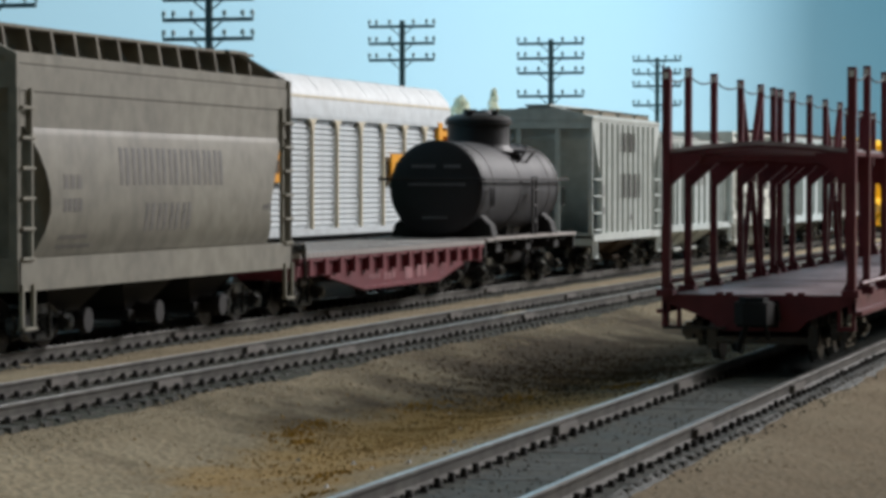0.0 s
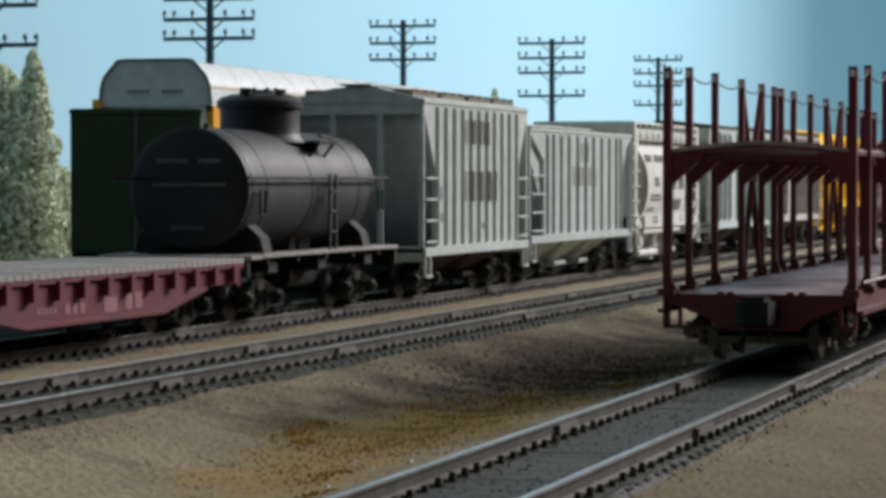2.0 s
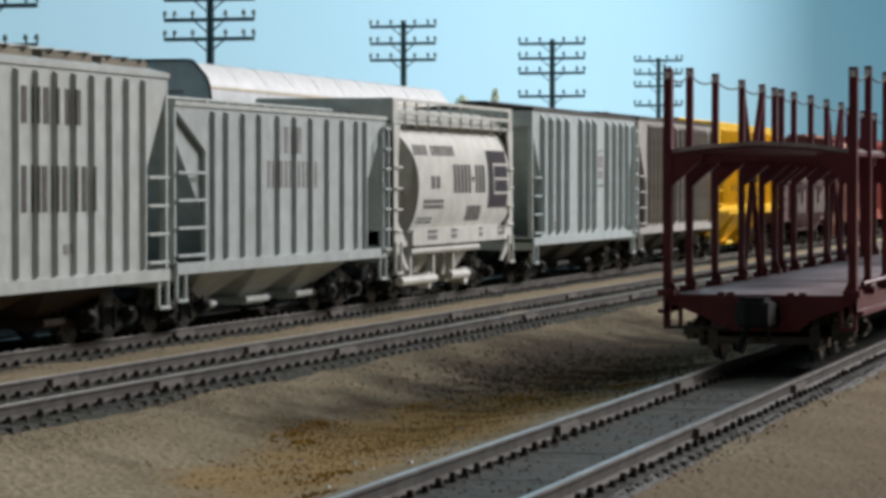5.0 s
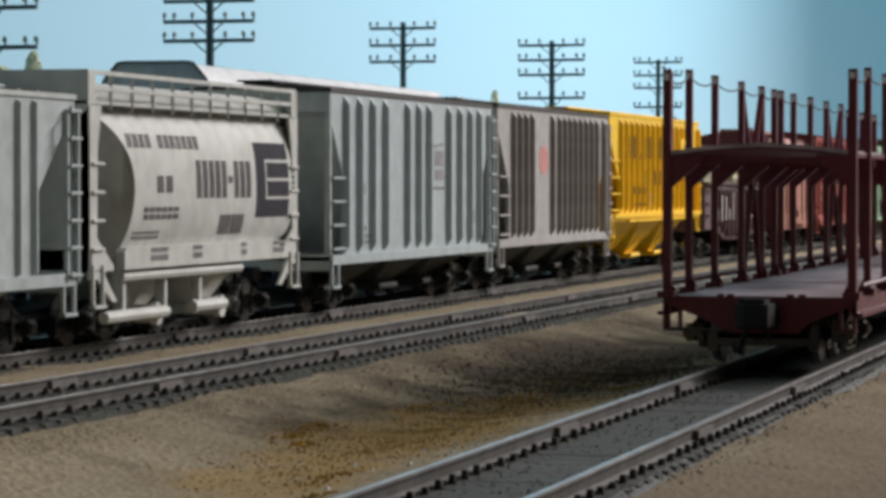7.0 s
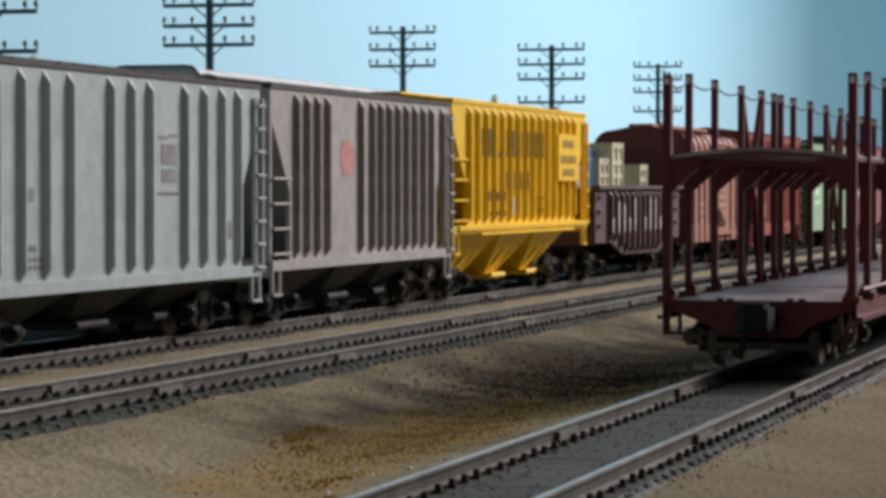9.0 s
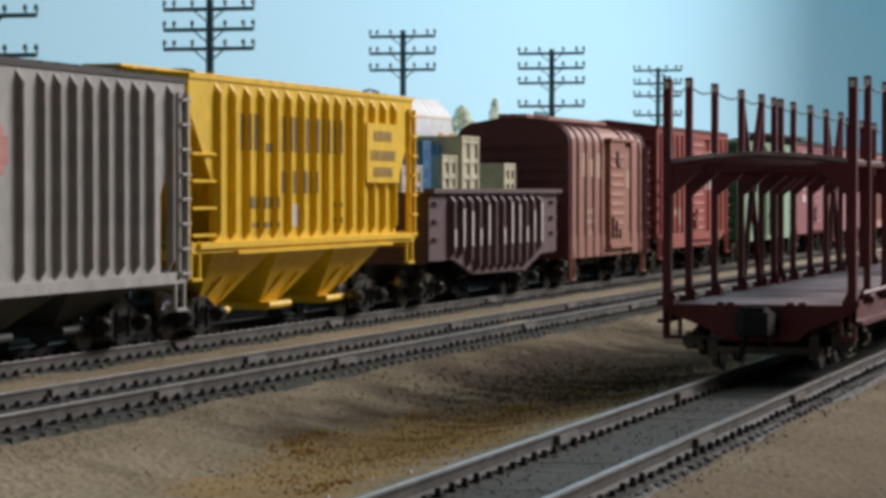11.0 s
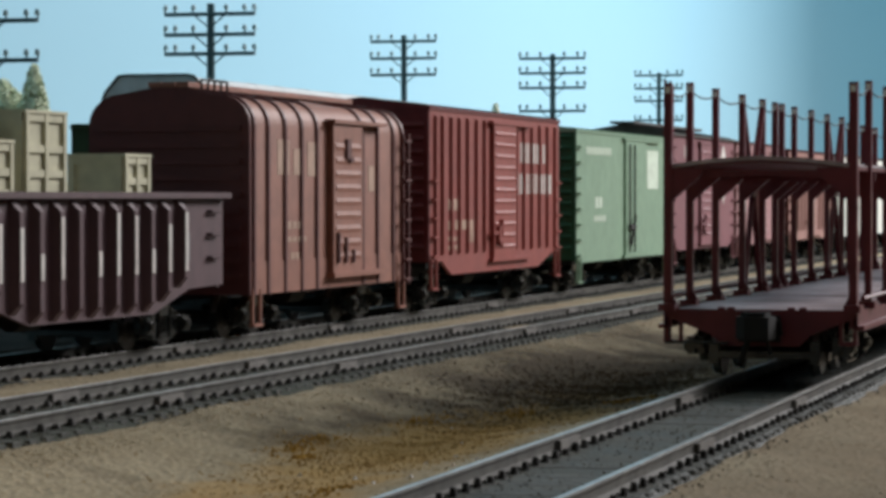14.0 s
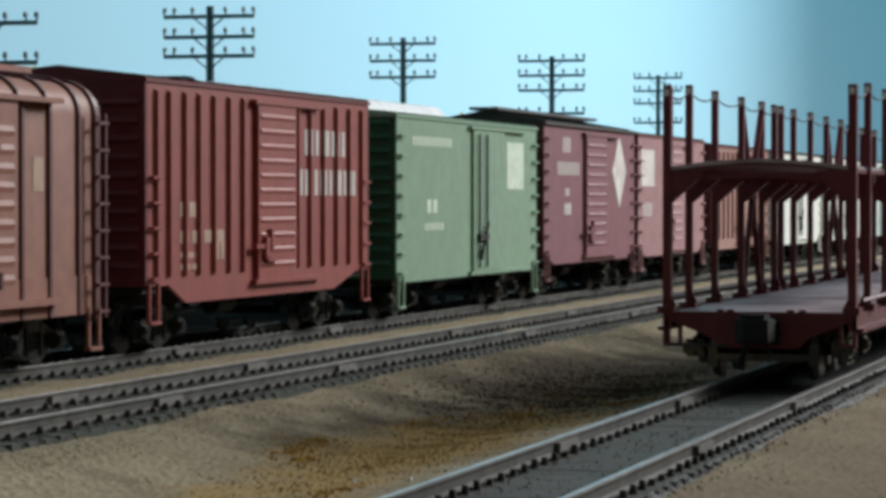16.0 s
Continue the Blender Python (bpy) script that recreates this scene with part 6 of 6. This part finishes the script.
def standing_box_car():
    g = surface("dark_green_box_paint", rgb("2f4a35"), rgb("22362a"), 0.5, amount=0.3)
    turn = 19.3
    car = box_car("dark green box car standing on the storage track", 0, 11.2, 4.12, 1.05, g, g, g, (), (4.6, 7.0), w=2.85, rolls=False, turning=False, flat_roof=0.05, end_ribs=False)
    car.matrix_basis = pose(60.6 * U, 23.6 * U, 0, 0, 0, turn)
    bm = B()
    box(bm, -0.03, 0.02, -0.03, 0.03, 1.1, 4.2)
    part("end_seam", bm, P["tank_ink"], car)
    bm = B()
    for i in range(9):
        box(bm, -0.012, 0.03, -0.35 - 0.1 * i, -0.28 - 0.1 * i, 3.25, 3.33)
        if i < 7:
            box(bm, -0.012, 0.03, -0.45 - 0.1 * i, -0.38 - 0.1 * i, 3.12, 3.18)
    part("lettering", bm, P["tank_ink"], car)


standing_box_car()


def place(px, far):
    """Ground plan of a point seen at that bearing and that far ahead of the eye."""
    a = radians(TURN)
    k = far * (px - 784) / 5200
    return far * math.cos(a) + k * math.sin(a), far * math.sin(a) - k * math.cos(a)


INSUL = surface("dark_glass_insulator", rgb("3f6668"), rgb("24403f"), 0.3, amount=0.3)


def pole(px, far, arms, top, half=1.52):
    x, y = place(px, far)
    ob = thing("telegraph_pole", "dark green telegraph pole with crossarms and insulators", "pole", x, y, -0.4, "telegraph poles along the line")
    bm = B()
    rod(bm, (0, 0, 0), (0, 0, top + 0.4), 0.17, 10, 0.12)
    part("mast", bm, M["pole"], ob, smooth=True)
    for z in arms:
        bm = B()
        box(bm, -0.17, -0.05, -half, half, z + 0.34, z + 0.46)
        arm = part("crossarm", bm, M["pole"], ob)
        bm = B()
        for s in (-1, 1):
            beam(bm, (-0.12, 0.0, z - 0.05), (-0.12, s * 0.5, z + 0.36), 0.05, 0.04)
        part("brace", bm, M["pole"], arm)
        for yy in (0.37, 0.78, 1.0):
            for s in (-1, 1):
                bm = B()
                rod(bm, (-0.11, s * yy * half, z + 0.46), (-0.11, s * yy * half, z + 0.56), 0.03, 6)
                rod(bm, (-0.11, s * yy * half * 0.985, z + 0.55), (-0.11, s * yy * half * 0.985, z + 0.70), 0.085, 8, 0.05)
                part("insulator", bm, INSUL, arm)


def rise(y, far):
    return EYE_H + (323 - y) * far / 5200


for px, far, arms, top in ((-22, 82, (-50, 12, 82), -70), (370.5, 94, (0, 36, 70), -19), (712, 126, (48, 78, 107), 37), (975, 133, (78, 104, 130, 171), 70), (1163, 166, (108, 131, 153, 187), 103)):
    pole(px, far, [rise(a, far) for a in arms], rise(top, far), {126: 1.45, 166: 1.36}.get(far, 1.52))


# ---- trees in front of the sky board ----
LEAF = surface("pale_hazy_foliage", rgb("d0d8bc"), rgb("b8c6aa"), 0.9, amount=0.4, blotch=120, grain=600)
BARK = surface("grey_bark", rgb("5f5445"), rgb("3d352b"), 0.9, amount=0.5)


def tree(px, far, top, wide, label, seed, count=1500, leaf=LEAF, power=1.7):
    rnd = random.Random(seed)
    x, y = place(px, far)
    ob = thing("tree", label, "tree", x, y, -0.45, "trees before the sky")
    h = rise(top, far) + 0.45
    bm = B()
    rod(bm, (0, 0, 0), (0, 0, h * 0.9), 0.16, 8, 0.03)
    for k in range(14):
        a, z = rnd.uniform(0, 6.28), h * rnd.uniform(0.12, 0.8)
        r = wide / 2 * (1 - z / h) * 0.9 + 0.1
        rod(bm, (0, 0, z), (r * math.cos(a), r * math.sin(a), z + 0.35 * r), 0.05, 5, 0.015)
    part("trunk", bm, BARK, ob)
    vs, fs = [], []
    for k in range(count):
        z = h * (0.05 + 0.95 * rnd.random() ** 1.2)
        rmax = wide / 2 * (1 - (z / h) ** power) * (0.78 + 0.3 * noise.noise((z * 1.3, seed, 0))) + 0.08
        a, r = rnd.uniform(0, 6.28), rmax * math.sqrt(rnd.random())
        a += 0.4 * noise.noise((z, a, seed))
        c = Vector((r * math.cos(a), r * math.sin(a), z))
        s = rnd.uniform(0.06, 0.15)
        q = Euler((rnd.uniform(0, 6.28), rnd.uniform(0, 6.28), rnd.uniform(0, 6.28))).to_quaternion()
        i = len(vs)
        for p in ((-s, -s * 0.6, 0), (s, -s * 0.6, 0.02), (s * 0.3, s, 0), (0, 0, s * 0.8)):
            vs.append((c + q @ Vector(p)) * U)
        fs += [(i, i + 1, i + 2), (i, i + 1, i + 3), (i + 1, i + 2, i + 3), (i + 2, i, i + 3)]
    me = bpy.data.meshes.new("crown")
    me.from_pydata(vs, [], fs)
    me.materials.append(leaf)
    part("crown", me, None, ob)


tree(2, 99, 118, 4.6, "broad pale green tree before the sky board", 3, 6500, power=4.5)
tree(58, 98, 92, 2.5, "tall narrow yellow-green tree before the sky board", 4, 3200, power=2.6)
tree(112, 103, 300, 1.5, "small pale green bush beside a tall tree", 5, 900, power=3.0)
YEL = surface("pale_yellowed_foliage", rgb("dcdfca"), rgb("c4cfb8"), 0.85, amount=0.6, blotch=120)
tree(874, 170, 158, 1.5, "distant yellowish tree above the parked cars", 8, 1200, YEL, 5.0)
tree(816, 165, 172, 3.5, "distant low yellowish tree above the parked cars", 9, 4000, YEL, 7.0)


# ---- loose ground cover ----
def scatter(name, label, n, area, size, mat, seed, flat=0.6, centre=None):
    """Grit or tufts strewn over a stretch of the ground, as one mesh."""
    rnd = random.Random(seed)
    vs, fs = [], []
    while len(fs) < n * 4:
        if centre:
            x, y = rnd.gauss(centre[0], centre[2]), rnd.gauss(centre[1], centre[3])
        else:
            x, y = rnd.uniform(area[0], area[1]), rnd.uniform(area[2], area[3])
        if abs(y - Y_C) < 1.5 or abs(y - Y_B) < 1.45 or abs(y - Y_A) < 1.45:
            continue
        s = rnd.uniform(*size)
        z = ground_height(x, y)
        a = rnd.uniform(0, 6.28)
        i = len(vs)
        for k in range(3):
            vs.append(Vector((x + s * math.cos(a + 2.1 * k) * rnd.uniform(0.7, 1.2), y + s * math.sin(a + 2.1 * k), z - s * 0.3)) * U)
        vs.append(Vector((x, y, z + s * flat)) * U)
        fs += [(i, i + 1, i + 3), (i + 1, i + 2, i + 3), (i + 2, i, i + 3), (i, i + 2, i + 1)]
    me = bpy.data.meshes.new(name)
    me.from_pydata(vs, [], fs)
    me.materials.append(mat)
    tagged(part(name, me, None), label, "ground cover", kind="stuff")


GOLD = surface("dry_golden_turf", rgb("a68b5c"), rgb("84693f"), 0.95, amount=0.7, blotch=200, spec=0.05)
TURF = surface("brown_turf", rgb("a8843f"), rgb("7d6236"), 0.95, amount=0.6, blotch=200, spec=0.05)
GRIT = surface("pale_grit", rgb("a99d85"), rgb("93876f"), 0.9, amount=0.5, blotch=300, spec=0.1)
DARK = surface("dark_earth_crumbs", rgb("7a6d57"), rgb("665a46"), 0.95, amount=0.5, blotch=300, spec=0.05)
BROWN = surface("brown_gravel", rgb("85765e"), rgb("6e604a"), 0.95, amount=0.5, blotch=250, spec=0.05)
scatter("grit", "fine pale grit strewn over the dirt", 3500, (14, 75, 3.0, 17.2), (0.014, 0.036), GRIT, 1, 0.3)
scatter("earth_crumbs", "dark earth crumbs strewn over the dirt", 1200, (14, 75, 3.0, 17.2), (0.014, 0.036), DARK, 2, 0.3)
scatter("dry_turf", "dry golden-brown turf in the ditch", 4000, None, (0.015, 0.045), GOLD, 3, 0.5, (37.0, 10.4, 3.6, 0.6))
scatter("brown_gravel", "brown gravel strewn beside the siding", 6000, (13, 62, 0.6, 5.2), (0.012, 0.032), BROWN, 11, 0.25)
for k, (x, y, a, b, n) in enumerate(((35.2, 11.6, 0.35, 0.12, 90), (36.4, 11.7, 0.5, 0.1, 110), (34.4, 11.2, 0.3, 0.1, 60), (40.5, 11.4, 0.6, 0.12, 90), (43.0, 10.6, 0.5, 0.14, 120), (44.5, 9.2, 0.4, 0.2, 140), (30.5, 9.6, 0.5, 0.12, 80), (27.0, 8.9, 0.5, 0.1, 70))):
    scatter("turf_clump", "golden-brown clump of dry turf", n, None, (0.015, 0.045), TURF, 30 + k, 0.9, (x, y, a, b))
SHARD = surface("dark_ballast_stones", rgb("5a584f"), rgb("413f38"), 0.95, amount=0.6, blotch=300, spec=0.05)
# Crumbs this dark carry on the rack's shadow painted on the ground.
scatter("shadow_crumbs", "dark brown crumbs deepening the painted shadow beside the auto rack", 5000, None, (0.02, 0.055), surface("shadow_dark_crumbs", rgb("4d4232"), rgb("2f271c"), 0.95, amount=0.6, blotch=250, spec=0.05), 43, 0.5, (48.0, 10.6, 3.2, 1.0))
scatter("white_pebbles", "a few white pebbles on the turf", 14, None, (0.04, 0.07), P["ink_white"], 6, 0.7, (32.5, 9.3, 2.5, 0.5))


def spill(name, label, n, x0, x1, c, lo, hi, size, mat, seed):
    """Small stones on a track's bed and shoulders, lo to hi from the track's middle line."""
    rnd = random.Random(seed)
    vs, fs = [], []
    for _ in range(n):
        x, o = rnd.uniform(x0, x1), rnd.uniform(lo, hi)
        z = -0.2 if abs(o) < 1.12 else max(-0.2 - (abs(o) - 1.12) * 0.7, ground_height(x, c + o))
        s, a, i = rnd.uniform(*size), rnd.uniform(0, 6.28), len(vs)
        for k in range(4):
            vs.append(Vector((x + s * math.cos(a + 1.57 * k) * rnd.uniform(0.7, 1.2), c + o + s * math.sin(a + 1.57 * k) * rnd.uniform(0.7, 1.2), z - s * 0.3)) * U)
        vs.append(Vector((x + rnd.uniform(-0.3, 0.3) * s, c + o, z + s * rnd.uniform(0.5, 0.9))) * U)
        fs += [(i + k, i + (k + 1) % 4, i + 4) for k in range(4)]
    me = bpy.data.meshes.new(name)
    me.from_pydata(vs, [], fs)
    me.materials.append(mat)
    tagged(part(name, me, None), label, "ground cover", kind="stuff")


spill("ballast_stones", "dark ballast stones along the outer edge of the siding", 900, 14, 60, Y_C, -1.3, -0.95, (0.01, 0.026), SHARD, 41)
spill("ballast_stones", "dark ballast stones along the siding beside the ditch", 900, 14, 60, Y_C, 0.95, 1.25, (0.01, 0.026), SHARD, 42)
STONE = surface("grey_stone_chips", rgb("605f58"), rgb("46453f"), 0.9, amount=0.6, blotch=400, spec=0.1)
spill("stone_chips", "grey stone chips between the siding's rails", 1500, 14, 60, Y_C, -0.62, 0.62, (0.012, 0.035), STONE, 51)
spill("stone_chips", "grey stone chips among the ties of the empty track", 9000, 28, 75, Y_B, -1.25, 1.25, (0.015, 0.04), STONE, 52)
spill("stone_chips", "grey stone chips among the ties of the running track", 4000, 38, 85, Y_A, -1.25, 1.25, (0.015, 0.04), STONE, 53)
spill("spilled_dirt", "pale dirt spilled over the shoulder of the empty track", 3500, 28, 75, Y_B, -2.0, -1.15, (0.01, 0.03), GRIT, 54)
spill("spilled_dirt", "pale dirt spilled between the two tracks", 3000, 30, 110, Y_B, 1.15, 3.0, (0.01, 0.03), GRIT, 55)


# ---- the room round the layout ----
def room():
    wallm = surface("room_wall_paint", rgb("a9a59c"), rgb("97938a"), 0.9, amount=0.3, grain=20, blotch=1.5)
    floorm = surface("room_floor_concrete", rgb("6d6a66"), rgb("55524e"), 0.8, amount=0.5, grain=20, blotch=2)
    for name, label, m, b in (("ceiling", "plain pale ceiling of the room", wallm, (-2.2, 4.6, -2.6, 0.6, 1.5, 1.56)),
                              ("wall_aisle", "plain wall across the aisle", wallm, (-2.2, 4.6, -2.66, -2.6, -1.2, 1.5)),
                              ("wall_near", "plain wall behind the viewer", wallm, (-2.26, -2.2, -2.66, 0.66, -1.2, 1.56)),
                              ("wall_far", "plain wall at the far end", wallm, (4.6, 4.66, -2.66, 0.66, -1.2, 1.56)),
                              ("wall_back", "plain wall behind the sky board", wallm, (-2.2, 4.6, 0.6, 0.66, -1.2, 1.56)),
                              ("floor", "grey concrete floor of the room", floorm, (-2.2, 4.6, -2.6, 0.6, -1.26, -1.2))):
        bm = B()
        box(bm, *[v / U for v in b])
        tagged(part(name, bm, m), label, name.split("_")[0], kind="structure")


room()


# ---- what moves ----
def motions():
    steps = [k * 0.5 for k in range(33)]
    for c, q, y, z in TRAIN:
        walk(c, [(t, pose((q - speed(t)) * U, y * U, z * U)) for t in steps])
    for w, d in WHEELS:
        walk(w, [(k / 15, pose(d * U, 0, 0.42 * U, 0, -math.degrees(speed(k / 15) / 0.415), 0)) for k in range(241)])


motions()
